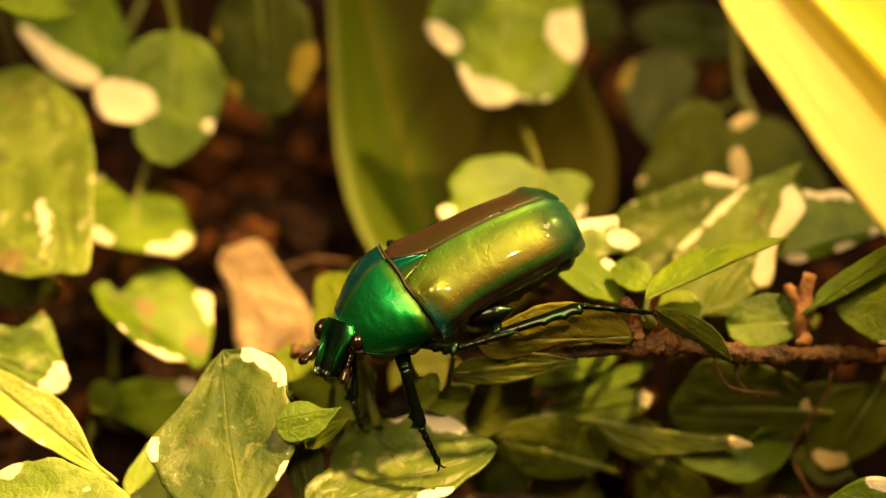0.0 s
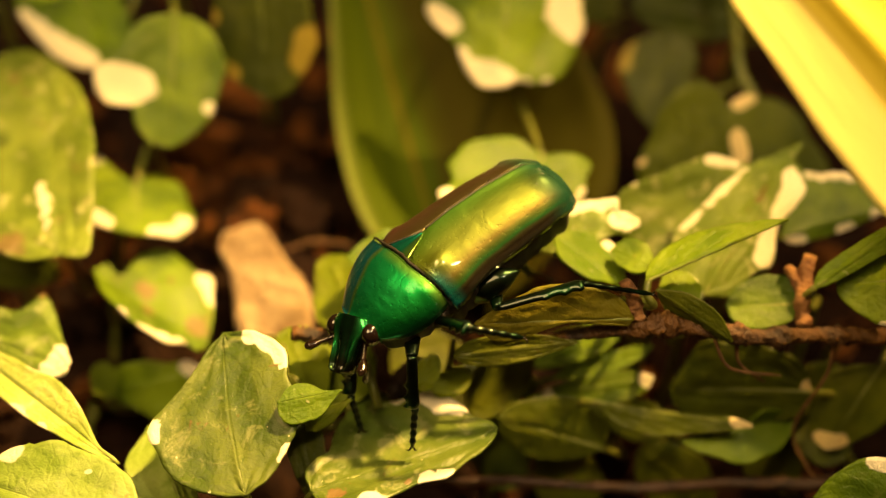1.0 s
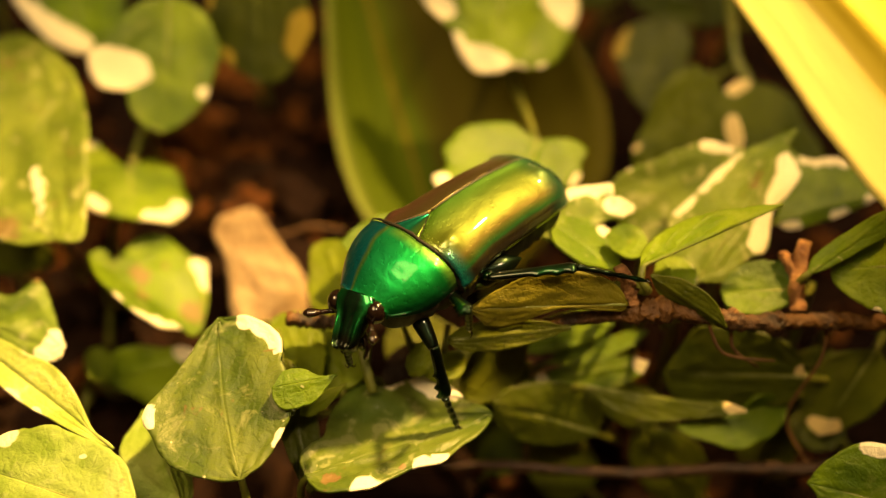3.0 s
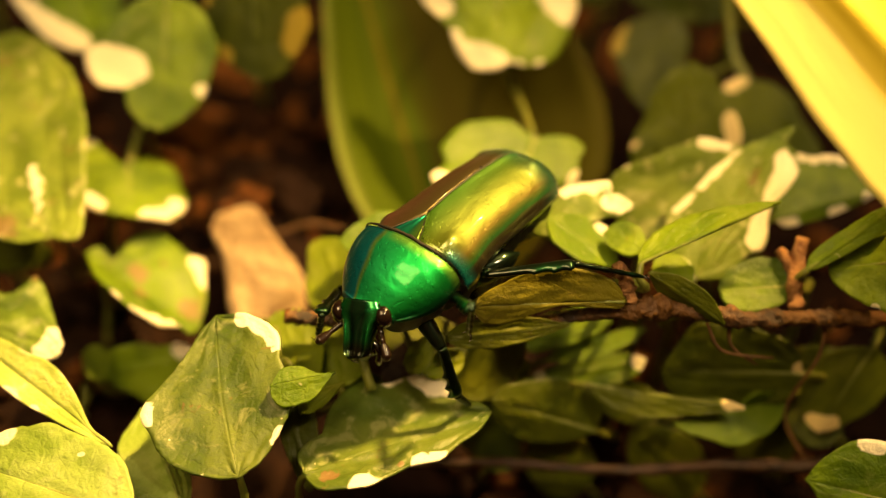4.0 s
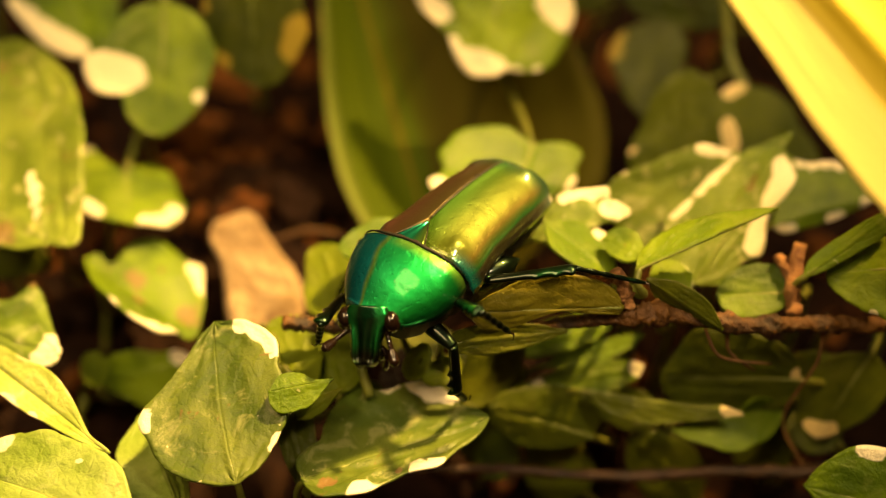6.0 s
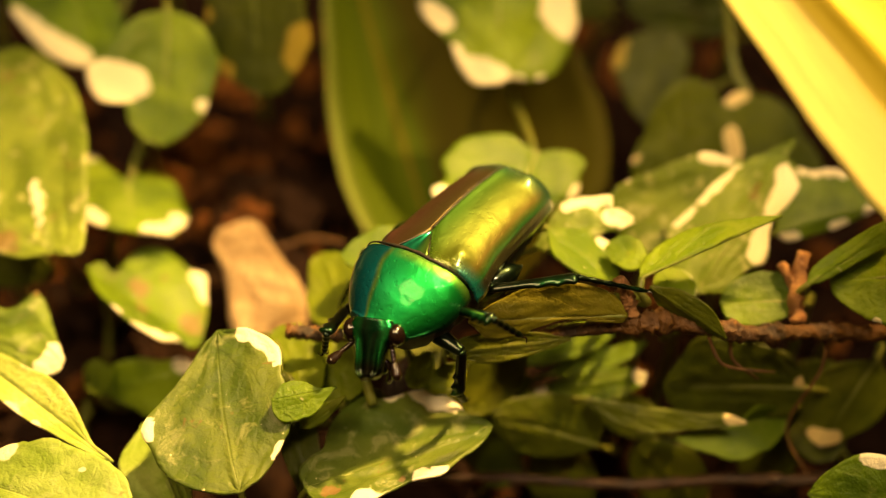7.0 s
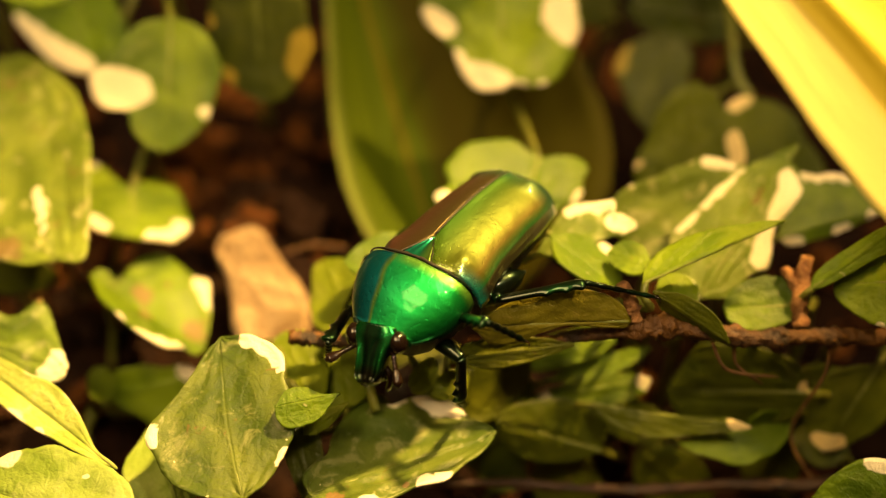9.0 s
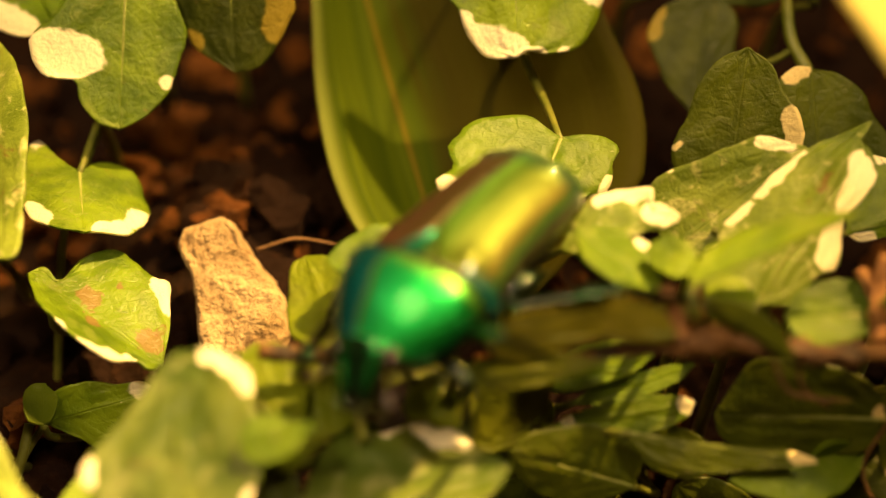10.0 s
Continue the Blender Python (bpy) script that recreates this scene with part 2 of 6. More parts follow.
def shell_material(name, kind):
    """Metallic beetle shell; colour runs across the plate, fine pits."""
    n = Nodes(name)
    v, s = n.math("ABSOLUTE", n.attr("across")), n.attr("along")
    big, pits = n.noise(180, 3, 0.5), n.noise(3600, 2, 0.5)
    f = n.math("ADD", v, n.math("MULTIPLY", n.math("SUBTRACT", big, 0.5), 0.14))
    if kind in ("elytron", "copper"):
        # Coppery look comes from the viewing angle; that sheen is put into the colour.
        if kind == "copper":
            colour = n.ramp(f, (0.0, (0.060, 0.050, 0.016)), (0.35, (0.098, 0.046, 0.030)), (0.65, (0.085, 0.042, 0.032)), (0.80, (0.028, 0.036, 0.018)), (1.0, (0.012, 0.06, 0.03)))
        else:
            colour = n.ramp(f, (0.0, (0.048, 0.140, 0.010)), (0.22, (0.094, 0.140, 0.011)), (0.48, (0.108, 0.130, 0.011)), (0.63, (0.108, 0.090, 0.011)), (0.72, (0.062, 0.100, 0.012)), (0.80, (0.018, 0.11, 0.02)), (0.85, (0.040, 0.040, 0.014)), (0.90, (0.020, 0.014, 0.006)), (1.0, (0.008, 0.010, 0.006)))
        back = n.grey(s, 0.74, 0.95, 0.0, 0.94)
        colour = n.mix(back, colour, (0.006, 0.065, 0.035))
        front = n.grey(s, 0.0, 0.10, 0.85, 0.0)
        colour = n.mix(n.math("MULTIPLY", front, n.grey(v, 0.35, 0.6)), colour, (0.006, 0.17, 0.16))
    elif kind == "pronotum":
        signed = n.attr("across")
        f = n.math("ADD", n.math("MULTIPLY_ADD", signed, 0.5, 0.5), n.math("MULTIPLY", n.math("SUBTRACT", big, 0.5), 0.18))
        # Teal darker side and olive stripe: one-sided shade and a reflection put into colour.
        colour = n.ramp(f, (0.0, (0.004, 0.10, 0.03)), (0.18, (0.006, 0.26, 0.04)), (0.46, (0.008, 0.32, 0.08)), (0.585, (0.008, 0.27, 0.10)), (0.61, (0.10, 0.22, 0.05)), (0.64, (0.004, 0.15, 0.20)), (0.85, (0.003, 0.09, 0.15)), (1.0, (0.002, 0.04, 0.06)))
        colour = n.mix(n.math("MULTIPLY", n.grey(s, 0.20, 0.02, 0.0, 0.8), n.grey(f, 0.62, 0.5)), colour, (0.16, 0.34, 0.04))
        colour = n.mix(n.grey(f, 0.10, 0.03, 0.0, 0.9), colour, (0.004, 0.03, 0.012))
    elif kind == "scutellum":
        f = n.math("ADD", n.math("MULTIPLY_ADD", n.attr("across"), 0.5, 0.5), n.math("MULTIPLY", n.math("SUBTRACT", big, 0.5), 0.4))
        # Teal on one side, yellow-green on the other: uneven sheen put into the colour.
        colour = n.ramp(f, (0.0, (0.20, 0.30, 0.05)), (0.30, (0.10, 0.30, 0.06)), (0.52, (0.008, 0.22, 0.13)), (1.0, (0.005, 0.13, 0.13)))
    elif kind == "head":
        colour = n.ramp(f, (0.0, (0.004, 0.040, 0.014)), (0.30, (0.003, 0.030, 0.012)), (0.52, (0.010, 0.16, 0.04)), (0.74, (0.012, 0.23, 0.05)), (0.9, (0.004, 0.05, 0.016)), (1.0, (0.003, 0.012, 0.006)))
        colour = n.mix(n.grey(s, 0.62, 0.86, 0.0, 0.92), colour, (0.010, 0.009, 0.005))
    elif kind == "leg":
        colour = n.ramp(n.grey(big, 0.36, 0.66), (0.0, (0.006, 0.010, 0.006)), (0.5, (0.006, 0.022, 0.009)), (1.0, (0.009, 0.085, 0.020)))
    elif kind == "horn":
        colour = n.ramp(f, (0.0, (0.006, 0.003, 0.002)), (1.0, (0.012, 0.006, 0.003)))
    else:
        colour = n.ramp(f, (0.0, (0.012, 0.009, 0.005)), (0.6, (0.020, 0.014, 0.007)), (1.0, (0.012, 0.024, 0.010)))
    dark = kind == "dark"
    rough = n.math("MULTIPLY_ADD", pits, 0.12, {"elytron": 0.48, "copper": 0.34, "pronotum": 0.39, "leg": 0.26, "head": 0.17, "dark": 0.55, "horn": 0.10, "scutellum": 0.26}.get(kind, 0.18))
    if kind == "elytron":
        rough = n.math("MULTIPLY", rough, n.grey(s, 0.04, 0.16, 0.5, 1.0))
    n.set(Base_Color=colour, Metallic={"dark": 0.15, "horn": 0.0, "elytron": 0.62, "copper": 0.7}.get(kind, 0.93), Roughness=rough, Coat_Weight={"pronotum": 0.32, "elytron": 1.0, "copper": 0.3, "dark": 0.0}.get(kind, 0.6), Coat_Roughness={"elytron": 0.035, "pronotum": 0.10}.get(kind, 0.04))
    dents = n.noise(520, 3, 0.5, None, 0.4)
    n.bump(n.math("ADD", n.math("MULTIPLY", n.grey(pits, 0.25, 0.42), 0.25), n.math("MULTIPLY", dents, 1.4)), {"elytron": 0.34, "pronotum": 0.30, "copper": 0.16}.get(kind, 0.10), 0.0003)
    return n.mat


ELYTRON, PRONOTUM = shell_material("elytron_shell", "elytron"), shell_material("pronotum_shell", "pronotum")
ELYTRON_COPPER_SHEEN = shell_material("copper_sheen_elytron_shell", "copper")
SCUTELLUM, HEAD, DARK = shell_material("scutellum_shell", "scutellum"), shell_material("head_shell", "head"), shell_material("dark_shell", "dark")
LEG = shell_material("leg_shell", "leg")
EYE = shell_material("beetle_eye", "horn")
HORN = shell_material("antenna_horn", "horn")


# ---- mesh helpers ----
def grid_mesh(name, rows, smooth=True, closed=False, caps=False, fields=None):
    """A mesh from rows of points; fields are named lists of rows of numbers kept on the points."""
    m, k = len(rows), len(rows[0])
    verts = [p for r in rows for p in r]
    faces = []
    for i in range(m - 1):
        for j in range(k if closed else k - 1):
            a, b = i * k + j, i * k + (j + 1) % k
            faces.append((a, b, b + k, a + k))
    if caps:
        faces.append(tuple(range(k))[::-1])
        faces.append(tuple((m - 1) * k + j for j in range(k)))
    me = bpy.data.meshes.new(name)
    me.from_pydata([tuple(v) for v in verts], [], faces)
    if smooth:
        me.polygons.foreach_set("use_smooth", [True] * len(me.polygons))
    for key, values in (fields or {}).items():
        me.attributes.new(key, "FLOAT", "POINT").data.foreach_set("value", [x for r in values for x in r])
    return me


def part(name, me, material, parent=None, label=""):
    """Links a mesh as one object under a thing or a part."""
    if isinstance(me, bmesh.types.BMesh):
        bm, me = me, bpy.data.meshes.new(name)
        bm.to_mesh(me)
        bm.free()
    me.materials.clear()
    me.materials.append(material)
    ob = new(name, me)
    ob.parent = parent
    return tagged(ob, label)


def thing(name, at, label, category, group="", kind=""):
    ob = new(name)
    ob.empty_display_size = 0.01
    ob.matrix_world = pose(*at)
    return tagged(ob, label, category, group, kind)


def curve_points(pts, n):
    """A smooth line of n points through the given ones."""
    pts = [Vector(p) for p in pts]
    ext = [2 * pts[0] - pts[1], *pts, 2 * pts[-1] - pts[-2]]
    out = []
    for k in range(n):
        f = k / (n - 1) * (len(pts) - 1)
        i = min(int(f), len(pts) - 2)
        u = f - i
        a, b, c, d = ext[i:i + 4]
        out.append(0.5 * (2 * b + (c - a) * u + (2 * a - 5 * b + 4 * c - d) * u * u + (3 * b - a - 3 * c + d) * u ** 3))
    return out


def tube(name, pts, radii, n=14, sides=8, rough=0.0, seed=0, knots=()):
    """A round limb through points, tapering by radii, with an uneven surface."""
    line = curve_points(pts, n)
    rows = []
    side = None
    for k, p in enumerate(line):
        d = (line[min(k + 1, n - 1)] - line[max(k - 1, 0)]).normalized()
        if side is None:
            side = d.orthogonal().normalized()
        side = (side - d * side.dot(d)).normalized()
        up = d.cross(side)
        f = k / (n - 1) * (len(radii) - 1)
        i = min(int(f), len(radii) - 2) if len(radii) > 1 else 0
        r = radii[0] if len(radii) == 1 else radii[i] + (radii[i + 1] - radii[i]) * (f - i)
        for place, size in knots:
            r += size * math.exp(-((k / (n - 1) - place) / 0.022) ** 2)
        ring = []
        for j in range(sides):
            a = 2 * math.pi * j / sides
            q = r * (1 + rough * noise.noise((k * 0.9 + seed, math.cos(a) * 1.5, math.sin(a) * 1.5)))
            ring.append(p + side * (q * math.cos(a)) + up * (q * math.sin(a)))
        rows.append(ring)
    return grid_mesh(name, rows, closed=True, caps=True)


# ---- ground ----
def ground_height(x, y):
    h = 4.0 * noise.noise((x * 45, y * 45, 0.3)) + 1.8 * noise.noise((x * 140, y * 140, 2.1)) + 0.8 * noise.noise((x * 420, y * 420, 5.0))
    mound = 9.0 * math.exp(-((x + 0.014) ** 2 + (y - 0.014) ** 2) / 0.022 ** 2)
    return (-9.0 + h * math.exp(-(x * x + y * y) / 0.5) + mound) * MM


def ground():
    axis = [0.13 * math.sin(k / 70 * math.pi / 2) if abs(k) <= 70 else math.copysign(0.13 * 1.15 ** (abs(k) - 70), k) for k in range(-80, 81)]
    axis = sorted(axis)
    me = grid_mesh("ground", [[(x, y + 0.03, ground_height(x, y + 0.03)) for x in axis] for y in axis])
    me.flip_normals()
    tagged(part("ground", me, SOIL), "dark brown damp potting soil, uneven", "soil", kind="structure")


ground()


def enclosure():
    """An unseen dark box added to shape reflections and bounced light: four walls and a top round the planting."""
    def slab(name, at, size):
        bm = bmesh.new()
        bmesh.ops.create_cube(bm, size=1)
        for v in bm.verts:
            v.co = Vector(at) + Vector([c * d for c, d in zip(v.co, size)])
        return part(name, bm, WALL)
    for name, at, size in (("wall_north", (0, 0.53, 0.46), (1.1, 0.04, 1.0)), ("wall_south", (0, -0.53, 0.46), (1.1, 0.04, 1.0)),
                           ("wall_east", (0.53, 0, 0.46), (0.04, 1.02, 1.0)), ("wall_west", (-0.53, 0, 0.46), (0.04, 1.02, 1.0))):
        tagged(slab(name, at, size), "plain dark brown wall, unseen, added to shape reflections and bounced light", "wall", kind="structure")
    tagged(slab("ceiling", (0, 0, 0.98), (1.1, 1.1, 0.04)), "plain dark brown top, unseen, added to shape reflections and bounced light", "ceiling", kind="structure")


enclosure()


def lump(bm, at, size, seed, flat=0.7):
    made = bmesh.ops.create_icosphere(bm, subdivisions=2, radius=1.0)["verts"]
    turn = Euler((seed * 1.7, seed * 2.3, seed * 0.9)).to_matrix()
    for v in made:
        p = v.co.copy()
        k = 1 + 0.8 * noise.noise(p * 1.6 + Vector((seed, 0, 0))) + 0.5 * noise.noise(p * 4 + Vector((0, seed, 0)))
        v.co = turn @ Vector((p.x * k, p.y * k * 0.8, p.z * k * flat)) * size + Vector(at)


def soil_crumbs():
    rng = random.Random(4)
    rows, faces = [], []
    for g in range(12):
        bm = bmesh.new()
        for k in range(70):
            x, y = rng.uniform(-0.055, 0.05), rng.uniform(-0.025, 0.09)
            if (x + 0.016) ** 2 + (y - 0.012) ** 2 < 0.0085 ** 2 or (abs(x + 0.004) < 0.005 and 0.01 < y < 0.05):
                continue
            r = rng.choice((0.5, 0.7, 0.9, 1.2, 1.6, 2.2)) * MM
            lump(bm, (x, y, ground_height(x, y) + r * 0.25), r, g * 100 + k)
        bm.verts.index_update()
        n = len(rows)
        rows += [tuple(v.co) for v in bm.verts]
        faces += [tuple(n + v.index for v in f.verts) for f in bm.faces]
        bm.free()
    bm = bmesh.new()
    for k in range(90):
        x, y = rng.gauss(-0.016, 0.0065), rng.gauss(0.031, 0.008)
        r = rng.choice((0.8, 1.2, 1.7, 2.4, 3.2)) * MM
        lump(bm, (x, y, ground_height(x, y) + r * 0.35), r, 5000 + k, 0.8)
    bm.verts.index_update()
    n = len(rows)
    rows += [tuple(v.co) for v in bm.verts]
    faces += [tuple(n + v.index for v in f.verts) for f in bm.faces]
    bm.free()
    me = bpy.data.meshes.new("soil_crumbs")
    me.from_pydata(rows, [], faces)
    tagged(part("soil_crumbs", me, CLOD), "loose brown soil crumbs and bark bits on the ground", "soil", kind="stuff")


soil_crumbs()


def bark_chip(at, along, up, length, thick, seed, label):
    """A flat broken chip of wood, long axis along, face towards up; its two edges as (share of length, mm off the axis)."""
    a, n = Vector(along).normalized(), Vector(up).normalized()
    n = (n - a * n.dot(a)).normalized()
    b = n.cross(a)
    one = ((-0.06, 1.3), (0.0, 2.2), (0.10, 2.6), (0.25, 3.1), (0.42, 4.1), (0.56, 4.5), (0.72, 4.1), (0.86, 3.2), (1.0, 1.8))
    two = ((-0.06, 1.5), (0.04, 2.4), (0.12, 2.35), (0.24, 1.9), (0.42, 2.3), (0.60, 2.7), (0.85, 2.6), (1.0, 2.2))

    def edge(table, s):
        for (p, f), (q, g) in zip(table, table[1:]):
            if s <= q:
                return f + (g - f) * (s - p) / (q - p)
        return table[-1][1]
    nl, nw = 64, 40
    bm = bmesh.new()
    grids = []
    for face in (1, -1):
        grid = []
        for i in range(nl + 1):
            row = []
            s = -0.06 + 1.06 * i / nl
            for j in range(nw + 1):
                v = -1 + 2 * j / nw
                w = edge(one if v > 0 else two, s) * MM
                w *= 1 + 0.05 * noise.noise((s * 14, seed, v > 0)) + 0.03 * noise.noise((s * 40, seed, v > 0))
                x, y = s * length, v * w
                rim = min(1, 6 * (1 - abs(v)), 14 * (s + 0.06) + 0.0, 14 * (1 - s))
                h = 0.5 * thick * face * max(0.0, rim) ** 0.35
                h += 0.00035 * noise.noise((x * 260, y * 260, seed)) + 0.00013 * noise.noise((x * 700, y * 1500, seed))
                if face > 0:
                    pit = noise.noise((x * 900, y * 1300, seed + 4))
                    h -= 0.00030 * max(0, pit - 0.30) / 0.4 + 0.0002 * max(0, noise.noise((x * 180, y * 1100, 9.0)) - 0.15)
                x += 0.0003 * noise.noise((y * 900, seed, 2.0)) * (1 if i in (0, nl) else 0.3)
                row.append(bm.verts.new(Vector(at) + a * x + b * y + n * h))
            grid.append(row)
        grids.append(grid)
    for face, g in zip((1, -1), grids):
        for i in range(nl):
            for j in range(nw):
                q = (g[i][j], g[i][j + 1], g[i + 1][j + 1], g[i + 1][j])
                bm.faces.new(q[::-1] if face > 0 else q).smooth = True
    rim = lambda g: [g[0][j] for j in range(nw)] + [g[i][nw] for i in range(nl)] + [g[nl][j] for j in range(nw, 0, -1)] + [g[i][0] for i in range(nl, 0, -1)]
    top, low = rim(grids[0]), rim(grids[1])
    for k in range(len(top)):
        m = (k + 1) % len(top)
        bm.faces.new((top[k], top[m], low[m], low[k])).smooth = True
    bmesh.ops.recalc_face_normals(bm, faces=bm.faces[:])
    return tagged(part("bark_chip", bm, CHIP), label, "bark chip")


bark_chip((-0.0180, 0.0154, 0.0070), (0.284, -0.828, -0.483), (0.00, -0.67, 0.74), 0.0128, 0.0022, 3.0, "pale tan flat chip of pitted bark on the soil")


# ---- plants ----
def outline(edge, length, width, n):
    """A leaf's half outline from base to tip, as n + 1 evenly spaced (along, out) points, from a few (share of length, share of width)."""
    line = curve_points([(0, 0, 0), *((s * length, w * width, 0) for s, w in edge), (length, 0, 0)], 240)
    run = [0.0]
    for p, q in zip(line, line[1:]):
        run.append(run[-1] + (q - p).length)
    out, k = [], 0
    for i in range(n + 1):
        d = run[-1] * (0.5 - 0.5 * math.cos(math.pi * i / n) + i / n) / 2
        while k < 238 and run[k + 1] < d:
            k += 1
        f = min(1, (d - run[k]) / max(1e-9, run[k + 1] - run[k]))
        p = line[k].lerp(line[k + 1], f)
        out.append((p.x, max(0.0, p.y)))
    return out


def leaf(plant, at, to, left, right, edge_left, edge_right, pale=(), stain=(), rim=0.0, bend=0.0, arch=0.0, cup=0.0, wave=0.4, teeth=0.0, mat=FIG, stalk=(), label="", seed=0, foot=True, name="leaf", stems=STALK, quilt=1.0, ragged=1.0):
    """One leaf with its stalk. at, to: base and tip; left, right: from the midrib to the widest place on each side
    (mm).
    edge_left, edge_right: its lobes, as shares of length and half width; pale: cream patches, on the first leaf a
    painted glare, and stain: brown ones (along, across, size in mm); rim: cream margin, on the bronzed leaf a painted
    lit edge."""
    at, to, left, right = (Vector(p) * MM for p in (at, to, left, right))
    axis, ns, half_n = to - at, 40, 13
    length = axis.length
    normal = axis.cross(right - left).normalized()
    sides = {-1: (left, outline(edge_left, length, left.length, ns)), 1: (right, outline(edge_right, length, right.length, ns))}
    columns = [-1 + j / half_n for j in range(2 * half_n + 1)]
    rows, along, across, cream, brown = [], [], [], [], []
    for i in range(ns + 1):
        u = i / ns
        m = 0.5 - 0.5 * math.cos(math.pi * u) if u > 0 else 0.0
        m = (m + u) / 2
        row, ra, rv, rc, rb = [], [], [], [], []
        for v in columns:
            sg = 1 if v > 0 else -1
            side, line = sides[sg]
            ex, ey = line[i]
            av = abs(v)
            ey *= 1 + ragged * (0.05 * noise.noise((u * 9.5 + seed * 3.7, 2.5 * sg, seed)) + 0.035 * noise.noise((u * 26 + seed * 1.7, 3.5 * sg, seed))) + teeth * math.sin(u * 95)
            x, y = m * length + (ex - m * length) * av, ey * av
            s = min(1, max(0, x / length))
            p = at + axis * (x / length) + side.normalized() * y
            p += (left - right).normalized() * (bend * length * 4 * s * (1 - s))
            reach = max(ey, 0.02 * side.length)
            lift = arch * length * 4 * s * (1 - s) + cup * reach * av * av
            lift += wave * 0.10 * reach * av * (noise.noise((u * 4.5 + seed * 3.3, v * 1.6, seed * 1.9)) * 2.0)
            lift += 0.022 * length * noise.noise((u * 7 + seed, v * 5, 3.0 + seed)) * wave
            lift -= 0.012 * length * math.exp(-(v / 0.09) ** 2) * min(1, ey / side.length * 2)
            lift += quilt * wave * 0.009 * length * (abs(math.sin(math.pi * (m * 6 - av * 2.5))) - 0.5) * 4 * av * (1 - 0.75 * av) * math.sin(math.pi * u)
            row.append(p + normal * lift)
            c = rim * max(0, (av - 0.80) / 0.20)
            for ps, pv, size in pale:
                size *= 1.25
                d = math.hypot(x - ps * length, sg * y - pv * (right if pv > 0 else left).length) / (size * MM)
                c += 1.7 * math.exp(-1.2 * d * d)
            k = 0.0
            for ps, pv, size in stain:
                k = max(k, 1.0 - 0.5 * math.hypot(x - ps * length, sg * y - pv * (right if pv > 0 else left).length) / (size * MM))
            ra.append(m), rv.append(v), rc.append(min(1.3, c)), rb.append(max(0, k))
        rows.append(row), along.append(ra), across.append(rv), cream.append(rc), brown.append(rb)
    ob = part(name, grid_mesh(name, rows, fields={"along": along, "across": across, "pale": cream, "stain": brown}), mat, plant, label)
    ob.matrix_parent_inverse = plant.matrix_basis.inverted()
    thick = ob.modifiers.new("thickness", "SOLIDIFY")
    thick.thickness, thick.offset = 0.00022, 0
    if length > 0.0055:
        line = [rows[i][half_n] + normal * 0.00006 for i in range(1, 34, 4)]
        part("midrib", tube("midrib", line, (0.00017, 0.00014, 0.00008, 0.00003), 20, 6, 0.15, seed), RIB, ob)
    if foot:
        back = at - axis.normalized() * min(0.006, length * 0.25) + Vector((0, 0.002, -0.003))
        line = [at + axis * 0.02, *(Vector(p) * MM for p in stalk)] if stalk else [at + axis * 0.02, back]
        end = line[-1] + Vector((0.002 * math.sin(seed * 5), 0.004, 0))
        line += [end + Vector((0, 0.001, -0.006)), (end.x, end.y + 0.004, ground_height(end.x, end.y + 0.004) - 0.001)]
        part("stalk", tube("stalk", line, (0.00026, 0.00035, 0.0005), 16, 7, 0.15, seed), stems, ob)
    return ob


far_left = thing("trailing_fig_plant", (-0.034, 0.015, -0.009), "creeping plant with cream-edged green leaves over dark soil", "plant", "plants")
# The four pale spots near its midrib are lamp glare painted as cream.
leaf(far_left, (-31.3, 5.6, 15.0), (-37.7, 28.8, 16.9), (-7.2, -1.7, -0.6), (5.1, -1.7, 1.9), ((0.03, 0.42), (0.21, 0.92), (0.62, 1.00), (0.93, 0.65), (1.00, 0.29),), ((0.01, 0.50), (0.18, 0.72), (0.41, 0.94), (0.61, 1.00), (0.80, 0.86), (0.94, 0.49),), pale=((0.30, -0.06, 0.4), (0.25, -0.05, 0.5), (0.19, -0.05, 0.4), (0.14, -0.06, 0.3),), stain=((0.86, -0.20, 0.6), (0.11, -0.50, 1.4), (0.78, -0.09, 0.4),), cup=0.1, wave=0.5, stalk=((-32.2, 10.0, 12.5), (-33.0, 13.0, 6.0)), mat=MOTTLED, seed=1)
leaf(far_left, (-27.3, 17.7, 11.0), (-25.8, 11.0, 11.7), (-3.7, -2.1, 1.4), (4.2, 2.3, -1.7), ((-0.29, 0.32), (-0.70, 0.68), (-0.49, 0.91), (0.12, 1.00), (0.52, 0.88), (0.82, 0.49),), ((-0.18, 0.37), (-0.05, 0.80), (0.34, 1.00), (0.76, 1.00), (1.02, 0.71), (1.01, 0.35),), pale=((-0.68, -0.67, 0.4), (0.46, -0.85, 0.7), (0.63, -0.68, 0.6), (0.97, 0.26, 0.6), (0.96, 0.53, 0.6), (0.78, 0.83, 0.7),), rim=0.2, cup=-0.15, stalk=((-27.0, 20.6, 10.9), (-26.7, 23.3, 10.7),), seed=2)
